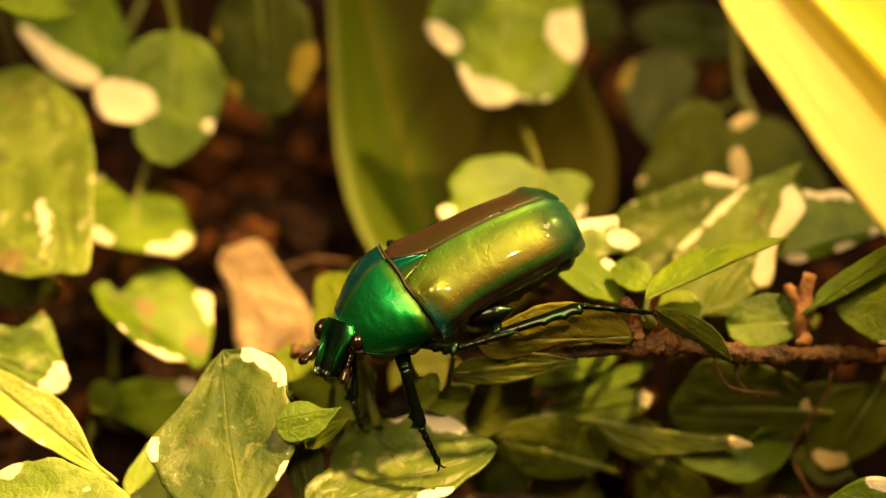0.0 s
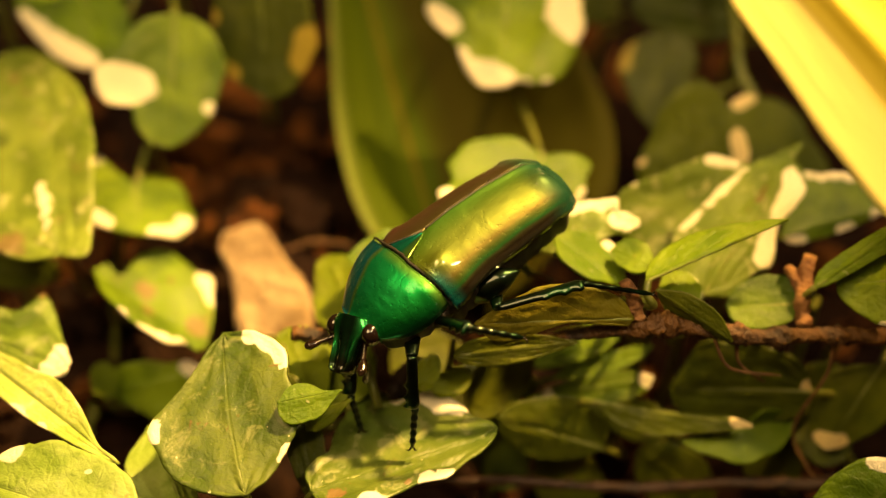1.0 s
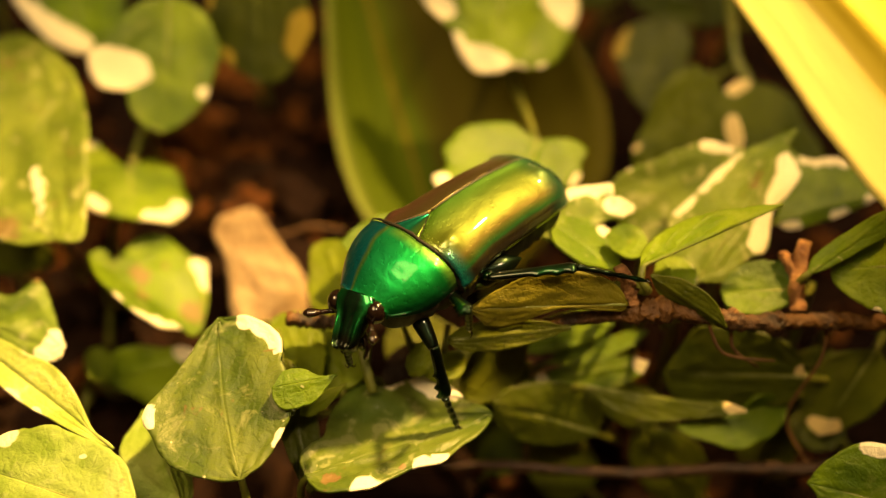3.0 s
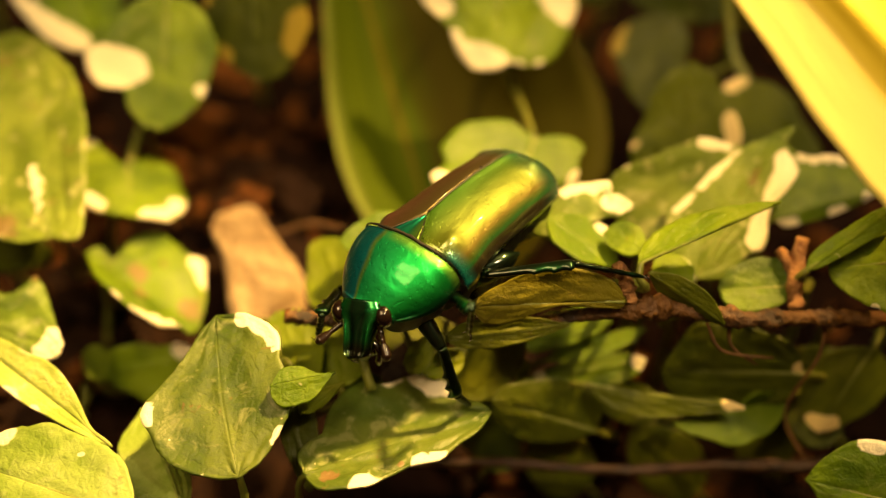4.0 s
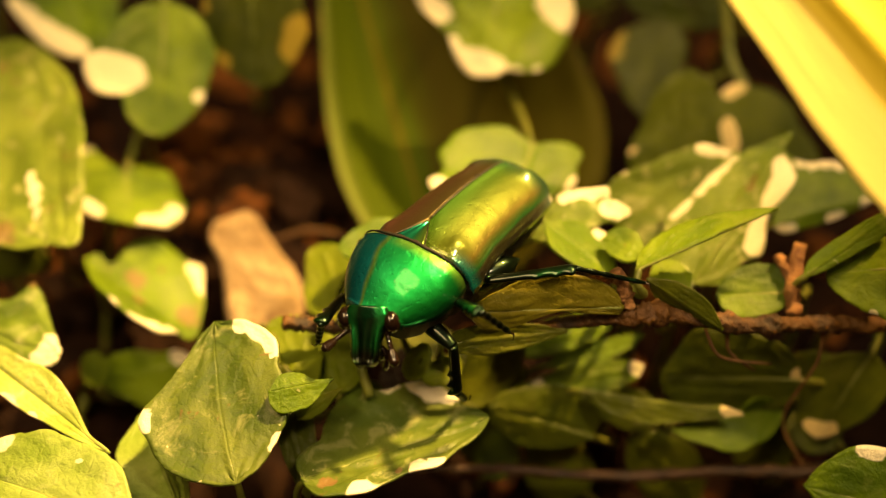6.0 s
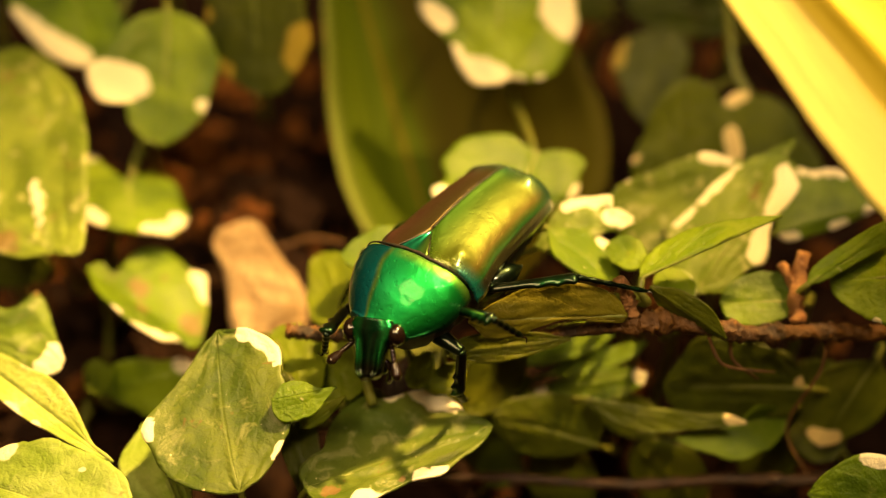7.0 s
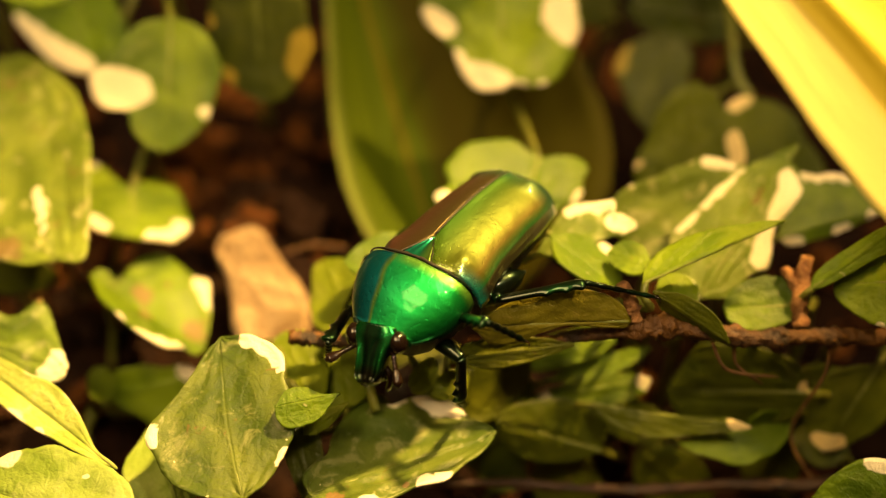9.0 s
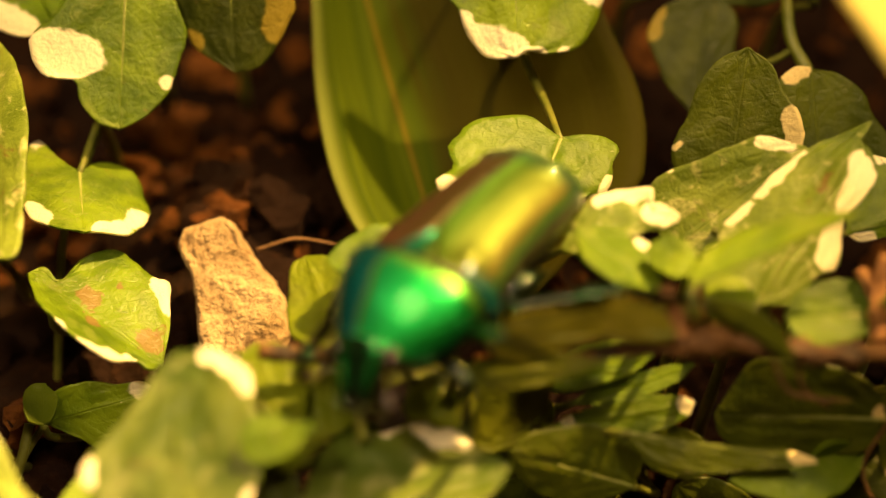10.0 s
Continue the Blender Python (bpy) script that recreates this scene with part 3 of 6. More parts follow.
leaf(far_left, (-29.8, 8.7, 9.7), (-19.9, 2.7, 6.9), (2.4, 6.3, -0.3), (-0.2, -4.0, 2.5), ((0.06, 0.18), (0.19, 0.18), (0.22, 0.62), (0.34, 0.92), (0.49, 0.89), (0.66, 0.84), (0.74, 1.00), (0.85, 0.69), (0.94, 0.35),), ((0.17, 0.65), (0.34, 0.84), (0.51, 0.92), (0.72, 1.00), (0.86, 0.40), (0.95, 0.36),), pale=((0.73, -0.82, 0.7), (0.82, -0.71, 0.6), (0.73, 0.90, 0.9), (0.58, 1.03, 0.7), (0.83, 0.53, 0.5), (0.36, 0.92, 0.4),), stain=((0.40, -0.18, 1.0), (0.50, 0.14, 0.7), (0.86, -0.16, 1.0), (0.52, -0.50, 0.4),), rim=0.15, wave=0.7, stalk=((-29.1, 9.9, 6.7), (-29.0, 9.0, 3.2),), seed=3)
leaf(far_left, (-36.3, 40.7, 18.3), (-30.2, 28.3, 16.6), (-5.2, -2.3, -1.5), (3.0, 0.6, 1.1), ((-0.11, 0.57), (0.15, 0.99), (0.37, 1.00), (0.67, 0.84), (0.91, 0.60), (1.02, 0.31),), ((0.24, 0.92), (0.65, 1.00), (0.87, 0.78),), pale=((0.36, -0.94, 0.7), (0.51, -0.86, 0.9), (0.69, -0.71, 1.0), (0.84, -0.54, 1.0), (0.95, -0.32, 0.8),), rim=0.1, seed=4)
leaf(far_left, (-23.8, 28.9, 21.1), (-24.3, 20.1, 13.2), (-6.6, -0.6, 0.8), (4.4, 0.6, -0.8), ((0.07, 0.44), (0.30, 0.76), (0.44, 0.99), (0.56, 1.00), (0.69, 0.83), (0.70, 0.52), (0.83, 0.46), (0.96, 0.25),), ((0.09, 0.63), (0.36, 1.00), (0.53, 0.96), (0.71, 0.83), (0.91, 0.45),), pale=((0.52, -0.81, 1.2), (0.56, -0.62, 1.3), (0.55, -0.40, 1.0), (0.70, 0.74, 0.4),), rim=0.05, cup=0.1, stalk=((-24.6, 32.4, 20.2), (-25.7, 36.7, 20.1),), seed=5)
leaf(far_left, (-16.6, 32.6, 24.5), (-16.0, 25.5, 14.0), (-4.4, 0.5, -0.8), (4.6, -0.1, 0.6), ((0.14, 0.67), (0.37, 1.00), (0.61, 0.93), (0.81, 0.76), (0.90, 0.45),), ((0.22, 0.84), (0.50, 1.00), (0.68, 1.00), (0.83, 0.77), (0.97, 0.44),), pale=((0.61, 0.87, 1.0), (0.75, 0.73, 0.9), (0.80, -0.72, 0.7), (0.40, -0.98, 0.5),), rim=0.1, mat=SHADED_GOLDEN, seed=6)
leaf(far_left, (-37.8, 25.1, 27.9), (-30.5, 22.5, 28.1), (0.1, 1.4, 0.3), (-0.1, -1.4, -0.3), ((0.03, 0.36), (0.15, 0.75), (0.35, 0.97), (0.60, 0.95), (0.82, 0.69), (0.96, 0.30)), ((0.03, 0.36), (0.15, 0.75), (0.35, 0.97), (0.60, 0.95), (0.82, 0.69), (0.96, 0.30)), seed=7)
leaf(far_left, (-40.4, 10.6, 7.4), (-33.4, 11.2, 6.5), (0.2, 1.1, 1.8), (-0.1, -0.8, -1.3), ((0.03, 0.36), (0.15, 0.75), (0.35, 0.97), (0.60, 0.95), (0.82, 0.69), (0.96, 0.30)), ((0.03, 0.36), (0.15, 0.75), (0.35, 0.97), (0.60, 0.95), (0.82, 0.69), (0.96, 0.30)), mat=SHADED_GREEN, seed=8)

near_left = thing("trailing_fig_plant", (-0.038, 0.005, -0.009), "dusty cream-edged creeping plant in full lamp light", "plant", "plants")
leaf(near_left, (-37.9, -0.3, 12.3), (-29.1, -3.8, 13.2), (0.5, 5.1, 0.8), (-0.2, -1.5, -0.5), ((0.13, 0.52), (0.40, 0.60), (0.52, 0.83), (0.60, 1.00), (0.74, 0.71), (0.86, 0.37),), ((0.30, 0.45), (0.60, 0.89), (0.79, 1.00), (0.96, 0.70),), pale=((0.94, -0.07, 0.8), (0.89, 0.40, 0.6), (0.80, 0.74, 0.4),), stain=((0.59, -0.97, 0.4), (0.73, -0.81, 0.3),), wave=0.9, teeth=0.02, mat=MOTTLED, seed=9)
leaf(near_left, (-23.6, -14.2, 14.6), (-37.9, -2.5, 14.4), (1.5, 1.2, 0.9), (-0.5, -1.5, -0.2), ((0.12, 0.03), (0.19, 0.27), (0.31, 0.71), (0.48, 1.00), (0.63, 0.78), (0.81, 0.54),), ((0.16, 0.50), (0.32, 0.78), (0.48, 1.00), (0.65, 0.97), (0.83, 0.68),), pale=((0.55, 0.96, 0.3), (0.40, 0.90, 0.3),), rim=0.3, cup=0.05, wave=0.15, foot=False, mat=LIT_PALE, seed=10)
leaf(near_left, (-20.9, -20.8, 15.4), (-34.1, -14.6, 12.9), (1.1, 4.3, 1.1), (-0.8, -4.5, -1.2), ((0.08, 0.52), (0.16, 0.81), (0.32, 0.96), (0.49, 1.00), (0.64, 0.95), (0.79, 0.78), (0.92, 0.54),), ((0.16, 0.66), (0.52, 1.00), (0.85, 0.60),), pale=((0.85, -0.63, 0.7), (0.92, -0.56, 0.6), (0.39, -0.67, 0.2),), rim=0.12, arch=0.04, wave=0.4, teeth=0.012, mat=LIT_PALE, seed=11)
leaf(near_left, (-28.6, 0.9, 2.6), (-20.5, 1.9, 4.9), (-0.4, 1.1, 1.8), (0.9, -2.1, -2.9), ((0.13, 0.87), (0.39, 1.00), (0.67, 0.63), (0.90, 0.46),), ((0.23, 0.48), (0.47, 0.98), (0.77, 1.00), (0.96, 0.49),), pale=((0.91, -0.27, 0.7),), mat=FRESH, stalk=((-29.9, 0.2, 0.6), (-30.7, -0.9, -0.4),), seed=12)
leaf(near_left, (-28.2, -0.5, 4.1), (-28.6, 2.9, 4.4), (-1.4, -0.2, 0.3), (1.1, -0.3, 0.3), ((0.15, 0.77), (0.67, 1.00), (0.97, 0.64),), ((0.20, 0.66), (0.70, 1.00),), mat=YOUNG, seed=13)
leaf(near_left, (-14.0, -17.5, 15.6), (-16.4, -5.3, 18.6), (-5.9, -0.6, -0.8), (5.0, -0.3, 1.2), ((0.01, 0.25), (0.09, 0.63), (0.19, 0.85), (0.32, 0.94), (0.47, 1.00), (0.59, 0.82), (0.70, 0.56), (0.81, 0.36), (0.92, 0.18),), ((0.07, 0.34), (0.19, 0.63), (0.27, 0.77), (0.37, 0.95), (0.52, 1.00), (0.68, 0.92), (0.79, 0.93), (0.91, 0.79), (0.99, 0.49), (1.00, 0.23),), pale=((0.96, 0.39, 0.5), (0.92, 0.65, 0.6), (0.84, 0.83, 0.5), (0.77, 0.89, 0.3), (0.46, -0.98, 0.5), (0.40, -0.95, 0.3), (0.20, 0.65, 0.3), (0.25, 0.75, 0.3),), rim=0.12, bend=0.03, cup=-0.08, wave=0.6, mat=FRONT, stalk=((-13.9, -17.3, 13.1), (-13.9, -17.4, 9.0)), label="large dusty green leaf with a cream tip", seed=14)
leaf(near_left, (-18.0, -19.0, 11.6), (-22.9, -7.5, 9.9), (-2.4, -1.6, 0.4), (1.1, 1.7, -2.0), ((0.25, 0.86), (0.60, 1.00), (0.80, 0.91), (0.92, 0.41),), ((0.37, 1.00), (0.73, 0.79),), mat=LIT_PALE, seed=15)
leaf(near_left, (-7.3, -11.4, 19.8), (-11.9, -12.1, 19.2), (-0.2, 1.0, 0.2), (0.4, -1.3, -1.2), ((0.26, 0.22), (0.51, 0.97), (0.79, 1.00),), ((0.19, 0.40), (0.39, 0.84), (0.72, 1.00), (0.94, 0.86), (1.02, 0.45),), rim=0.05, foot=False, mat=FRESH, cup=0.12, wave=0.08, seed=16)
leaf(near_left, (-9.7, -15.7, 13.3), (4.0, -10.0, 13.0), (-2.1, 6.6, -0.5), (0.7, -3.1, 1.2), ((-0.00, 0.24), (0.07, 0.38), (0.15, 0.44), (0.21, 0.69), (0.30, 0.90), (0.42, 1.00), (0.54, 0.84), (0.68, 0.83), (0.79, 0.75), (0.88, 0.52), (0.91, 0.29), (0.98, 0.13),), ((0.06, 0.65), (0.23, 1.00), (0.38, 0.91), (0.53, 0.81), (0.67, 0.95), (0.80, 0.64), (0.92, 0.44),), pale=((0.74, -0.73, 0.7), (0.80, -0.61, 0.8), (0.86, -0.46, 0.5), (0.58, 0.76, 0.5), (0.67, 0.82, 0.4), (0.57, -0.84, 0.4), (0.26, 0.92, 0.7),), stain=((0.12, 0.36, 0.7), (0.48, 0.67, 0.3),), rim=0.2, arch=0.02, wave=0.6, mat=FRONT, stalk=((-10.2, -15.3, 11.0), (-10.4, -14.5, 4.9)), label="large dusty green leaf under the beetle's foot", seed=17)
leaf(near_left, (-10.0, -8.5, 13.7), (-12.3, -0.9, 13.8), (-1.5, -0.5, -0.1), (2.3, 0.8, 0.1), ((0.03, 0.30), (0.15, 0.65), (0.35, 0.91), (0.60, 1.00), (0.82, 0.88), (0.96, 0.56)), ((0.03, 0.30), (0.15, 0.65), (0.35, 0.91), (0.60, 1.00), (0.82, 0.88), (0.96, 0.56)), teeth=0.03, mat=YOUNG, seed=18)
leaf(near_left, (-7.4, -7.5, 12.7), (-8.6, -1.5, 13.1), (-2.3, -0.5, -0.1), (2.6, 0.6, 0.1), ((0.03, 0.37), (0.15, 0.72), (0.35, 0.94), (0.60, 0.99), (0.82, 0.83), (0.96, 0.49)), ((0.03, 0.37), (0.15, 0.72), (0.35, 0.94), (0.60, 0.99), (0.82, 0.83), (0.96, 0.49)), mat=YOUNG, seed=19)
leaf(near_left, (-6.6, -1.0, 13.0), (-9.6, 7.0, 13.5), (-2.6, -0.7, -0.9), (2.4, 0.5, 0.8), ((0.16, 0.64), (0.36, 1.00), (0.74, 0.71), (0.97, 0.36),), ((0.24, 0.63), (0.65, 1.00), (0.91, 0.62),), mat=YOUNG, seed=20)
leaf(near_left, (-12.1, -6.3, 15.0), (-9.5, -14.7, 9.4), (1.7, 0.2, 0.4), (-1.2, -0.2, -0.3), ((0.03, 0.36), (0.15, 0.75), (0.35, 0.97), (0.60, 0.95), (0.82, 0.69), (0.96, 0.30)), ((0.03, 0.36), (0.15, 0.75), (0.35, 0.97), (0.60, 0.95), (0.82, 0.69), (0.96, 0.30)), mat=SHADED_GREEN, seed=21)
leaf(near_left, (-3.1, 3.1, 16.7), (-7.7, 3.6, 17.2), (-0.2, -1.6, -0.1), (0.4, 2.7, 1.1), ((0.39, 1.00), (0.85, 0.57),), ((-0.03, 0.93), (0.34, 1.00), (0.70, 0.63), (0.93, 0.22),), mat=FRESH, seed=22)
leaf(near_left, (-6.9, -9.5, 16.1), (-10.2, -11.2, 14.6), (0.3, -0.4, -0.3), (-0.5, 0.6, 0.5), ((0.47, 1.00), (0.84, 0.87),), ((0.33, 0.55), (0.64, 1.00), (0.92, 0.62),), foot=False, mat=YOUNG, seed=72)

middle = thing("trailing_fig_plant", (0.005, 0.039, -0.009), "lobed cream-edged leaves rising behind the beetle", "plant", "plants")
leaf(middle, (5.3, 33.7, 25.5), (5.3, 24.1, 16.8), (-6.8, 0.8, -0.6), (6.7, 0.8, -0.6), ((0.15, 0.66), (0.34, 0.99), (0.53, 1.00), (0.65, 0.75), (0.72, 0.62), (0.87, 0.53), (0.99, 0.35), (1.01, 0.15),), ((0.19, 0.83), (0.42, 1.00), (0.66, 0.99), (0.83, 0.90), (0.95, 0.72), (0.98, 0.38), (0.96, 0.15),), pale=((0.53, -0.87, 1.1), (0.58, -0.70, 0.6), (0.78, -0.54, 0.4), (0.92, -0.38, 0.9), (0.95, -0.16, 1.0), (0.95, 0.02, 0.6), (0.48, 0.76, 1.2), (0.62, 0.89, 0.8), (0.98, 0.26, 0.4), (0.97, 0.53, 0.3),), rim=0.15, cup=-0.1, wave=0.7, seed=23)
leaf(middle, (8.3, 16.0, 16.2), (5.6, 8.3, 14.7), (-6.8, 0.9, 2.6), (4.1, -1.8, -0.4), ((-0.05, 0.18), (-0.11, 0.38), (-0.03, 0.64), (0.08, 0.84), (0.25, 0.96), (0.42, 1.00), (0.59, 0.90), (0.77, 0.97), (0.86, 0.88), (0.99, 0.52),), ((-0.12, 0.33), (-0.18, 0.65), (-0.13, 0.92), (0.05, 0.91), (0.27, 1.00), (0.42, 0.73), (0.69, 0.44),), pale=((0.79, -0.90, 0.6), (0.22, 0.97, 0.4), (0.31, 0.92, 0.3),), rim=0.06, cup=-0.12, wave=0.6, mat=FRESH, stalk=((7.7, 21.3, 14.2), (6.6, 28.0, 12.3), (5.8, 31.3, 12.5),), seed=24)
leaf(middle, (7.6, 4.0, 17.6), (15.5, 5.6, 19.0), (-0.7, 2.8, 1.1), (0.2, -1.4, 0.1), ((0.24, 0.70), (0.41, 1.00), (0.68, 0.92), (0.85, 0.79), (0.79, 0.52), (0.91, 0.36),), ((0.22, 1.00), (0.48, 0.68), (0.69, 0.22), (0.83, 0.32),), pale=((0.88, -0.16, 0.8), (0.79, -0.27, 0.5), (0.67, -0.81, 0.5), (0.81, -0.77, 0.4), (0.51, -0.87, 0.4), (0.39, -0.79, 0.3),), rim=0.12, wave=0.8, mat=MOTTLED, seed=25)
leaf(middle, (8.4, 3.8, 20.0), (13.8, -0.1, 17.9), (1.6, 2.9, -0.8), (-0.9, -2.0, 0.8), ((0.28, 0.67), (0.57, 1.00), (0.79, 0.90),), ((0.22, 1.00), (0.57, 1.00), (0.85, 0.36),), pale=((0.65, -0.90, 0.7), (0.56, -0.85, 0.4),), mat=FRESH, seed=26)

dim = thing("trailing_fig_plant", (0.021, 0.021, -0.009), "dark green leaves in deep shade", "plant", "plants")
leaf(dim, (21.1, 16.2, 11.0), (22.1, 22.3, 19.2), (-4.3, 0.9, -0.0), (4.6, -1.3, 0.4), ((-0.07, 0.68), (0.11, 0.95), (0.30, 1.00), (0.44, 0.84), (0.63, 0.77), (0.82, 0.59), (0.94, 0.31),), ((0.09, 0.67), (0.27, 0.95), (0.42, 1.00), (0.58, 0.90), (0.72, 0.63), (0.91, 0.35),), pale=((0.56, 0.78, 0.6), (0.46, 0.87, 0.6), (0.35, 0.86, 0.5), (0.24, -0.96, 0.3),), mat=SHADED_GREEN, stalk=((21.8, 16.5, 8.6),), seed=27)
leaf(dim, (28.4, 17.6, 9.6), (27.3, 23.5, 16.2), (-2.9, -0.5, 0.1), (5.7, 0.7, 0.2), ((0.23, 0.92), (0.63, 1.00), (0.90, 0.89), (1.02, 0.42),), ((0.08, 0.92), (0.30, 1.00), (0.54, 0.78), (0.75, 0.68), (0.92, 0.38),), pale=((0.97, -0.55, 0.6), (0.99, -0.18, 0.4),), mat=SHADED_GREEN, seed=28)
leaf(dim, (19.8, 26.8, 8.4), (20.9, 34.1, 15.0), (-4.3, 0.3, 0.3), (2.8, -0.2, -0.2), ((0.22, 0.52), (0.47, 0.88), (0.66, 1.00), (0.85, 0.76),), ((0.22, 0.80), (0.49, 1.00), (0.86, 0.86),), pale=((0.64, -0.93, 0.6), (0.79, -0.84, 0.5), (0.81, 1.22, 0.4),), rim=0.1, mat=SHADED_GOLDEN, seed=29)
leaf(dim, (27.6, 33.9, 15.8), (17.3, 36.4, 16.1), (-0.3, -1.2, -2.0), (0.4, 1.4, 2.4), ((0.03, 0.36), (0.15, 0.75), (0.35, 0.97), (0.60, 0.95), (0.82, 0.69), (0.96, 0.30)), ((0.03, 0.36), (0.15, 0.75), (0.35, 0.97), (0.60, 0.95), (0.82, 0.69), (0.96, 0.30)), mat=SHADED_GOLDEN, seed=30)
leaf(dim, (16.5, 37.8, 13.9), (12.1, 38.9, 15.8), (-0.9, -1.0, -1.7), (0.9, 1.0, 1.6), ((0.03, 0.36), (0.15, 0.75), (0.35, 0.97), (0.60, 0.95), (0.82, 0.69), (0.96, 0.30)), ((0.03, 0.36), (0.15, 0.75), (0.35, 0.97), (0.60, 0.95), (0.82, 0.69), (0.96, 0.30)), mat=SHADED_GOLDEN, seed=31)

right = thing("trailing_fig_plant", (0.015, 0.013, -0.009), "dense cream-edged leaves on a brown woody twig", "plant", "plants")
leaf(right, (15.8, 8.0, 13.0), (24.9, 12.6, 18.5), (-2.7, 2.9, 2.3), (1.4, -2.7, -0.2), ((0.01, 0.53), (0.11, 0.97), (0.25, 1.00), (0.45, 0.85), (0.66, 0.70), (0.83, 0.56), (0.93, 0.28),), ((0.12, 0.70), (0.32, 1.00), (0.63, 0.95), (0.87, 0.45),), pale=((0.81, -0.49, 0.4), (0.87, -0.38, 0.5), (0.93, -0.22, 0.4), (0.29, -1.00, 0.2),), mat=MOTTLED, seed=32)
leaf(right, (20.2, 0.7, 15.9), (29.1, 13.2, 20.4), (-3.5, 3.7, -0.4), (2.7, -1.2, -1.4), ((0.04, 0.54), (0.15, 0.92), (0.24, 1.00), (0.39, 0.87), (0.47, 0.83), (0.73, 0.57), (0.90, 0.22),), ((0.09, 0.58), (0.26, 0.73), (0.35, 1.00), (0.54, 0.63), (0.71, 0.75), (0.81, 0.68), (0.88, 0.35), (0.90, -0.05),), pale=((0.28, -0.97, 0.5), (0.34, -0.89, 0.5), (0.46, -0.80, 0.5), (0.54, -0.73, 0.5), (0.62, -0.66, 0.4), (0.69, -0.61, 0.3), (0.81, 0.23, 0.6), (0.77, 0.45, 0.7), (0.69, 0.45, 0.7), (0.61, 0.45, 0.5), (0.43, 0.62, 0.6), (0.35, 0.72, 0.6), (0.50, 0.50, 0.5),), stain=((0.67, -0.09, 0.4), (0.61, -0.07, 0.4), (0.50, 0.27, 0.3),), rim=0.05, wave=0.8, mat=MOTTLED, seed=33)
leaf(right, (27.6, 8.3, 14.6), (37.1, 11.3, 14.6), (-0.8, 4.5, 2.1), (0.3, -0.4, -0.9), ((0.10, 0.40), (0.27, 1.00), (0.44, 0.88), (0.66, 0.81), (0.80, 0.60), (0.92, 0.27),), ((0.09, 0.91), (0.30, 1.00), (0.51, 0.89), (0.73, 0.49), (0.90, 0.13),), pale=((0.36, -0.90, 0.3), (0.47, -0.85, 0.4), (0.59, -0.80, 0.4), (0.71, -0.71, 0.4), (0.54, 0.66, 0.4), (0.62, 0.54, 0.3), (0.07, 0.70, 0.5), (0.87, 0.09, 0.4), (0.16, 0.76, 0.4),), rim=0.15, seed=34)
leaf(right, (14.8, -3.0, 21.9), (25.6, 1.1, 24.3), (-0.6, 2.5, 0.1), (-0.1, 0.0, 0.1), ((0.06, 0.50), (0.19, 0.85), (0.38, 1.00), (0.58, 0.79), (0.81, 0.42),), ((0.10, 1.00), (0.30, 0.23), (0.55, -0.43), (0.77, 0.46),), cup=0.15, wave=0.2, teeth=0.02, mat=FRESH, stalk=((14.9, -3.8, 21.3), (15.4, -3.8, 20.0),), label="slender toothed green leaf", seed=35)
leaf(right, (27.7, -2.1, 20.1), (34.8, 1.2, 24.5), (-0.4, 0.8, 0.3), (0.5, -0.8, -0.3), ((0.10, 0.84), (0.32, 1.00), (0.59, 0.83), (0.85, 0.43),), ((0.15, 0.45), (0.41, 0.78), (0.68, 1.00), (0.87, 0.72),), cup=0.2, mat=FRESH, seed=36)
leaf(right, (35.8, -3.5, 22.9), (29.7, -1.2, 19.6), (0.5, 2.9, 0.1), (0.0, -3.6, -2.1), ((0.27, 1.00), (0.62, 0.98), (0.86, 0.59),), ((0.21, 1.00), (0.50, 0.85), (0.71, 0.66), (0.88, 0.44), (0.98, 0.21),), pale=((0.54, 0.81, 0.3),), mat=FRESH, seed=37)
leaf(right, (27.4, -1.7, 17.8), (21.5, -1.8, 17.7), (0.2, 2.3, 0.8), (-0.2, -2.0, -0.4), ((0.05, 0.57), (0.21, 0.92), (0.54, 1.00), (0.83, 0.75), (0.95, 0.43),), ((0.06, 0.41), (0.26, 0.83), (0.62, 1.00), (0.91, 0.66),), seed=38)
leaf(right, (15.7, 0.2, 20.0), (12.9, 2.3, 19.5), (-0.5, -1.1, -0.2), (0.7, 1.6, 0.3), ((0.03, 0.36), (0.15, 0.75), (0.35, 0.97), (0.60, 0.95), (0.82, 0.69), (0.96, 0.30)), ((0.03, 0.36), (0.15, 0.75), (0.35, 0.97), (0.60, 0.95), (0.82, 0.69), (0.96, 0.30)), seed=39)
leaf(right, (18.1, -3.8, 18.6), (17.2, 0.8, 18.6), (-1.2, -0.5, -0.1), (1.9, 0.8, 0.1), ((0.03, 0.34), (0.15, 0.71), (0.35, 0.95), (0.60, 0.98), (0.82, 0.77), (0.96, 0.39)), ((0.03, 0.34), (0.15, 0.71), (0.35, 0.95), (0.60, 0.98), (0.82, 0.77), (0.96, 0.39)), rim=0.3, seed=40)
# Its pale rim is the light caught on its edges, put into colour.
leaf(right, (13.8, -5.7, 20.9), (2.2, -6.0, 20.6), (-0.2, 1.4, 2.6), (0.1, -0.3, -1.6), ((0.06, 0.47), (0.20, 0.79), (0.38, 1.00), (0.56, 0.92), (0.75, 0.60), (0.90, 0.29),), ((0.03, 0.37), (0.13, 0.29), (0.28, 0.18), (0.42, 0.06), (0.56, 0.42), (0.71, 0.92), (0.89, 1.00),), rim=0.3, wave=0.5, foot=False, quilt=0.3, mat=BRONZED, seed=41)
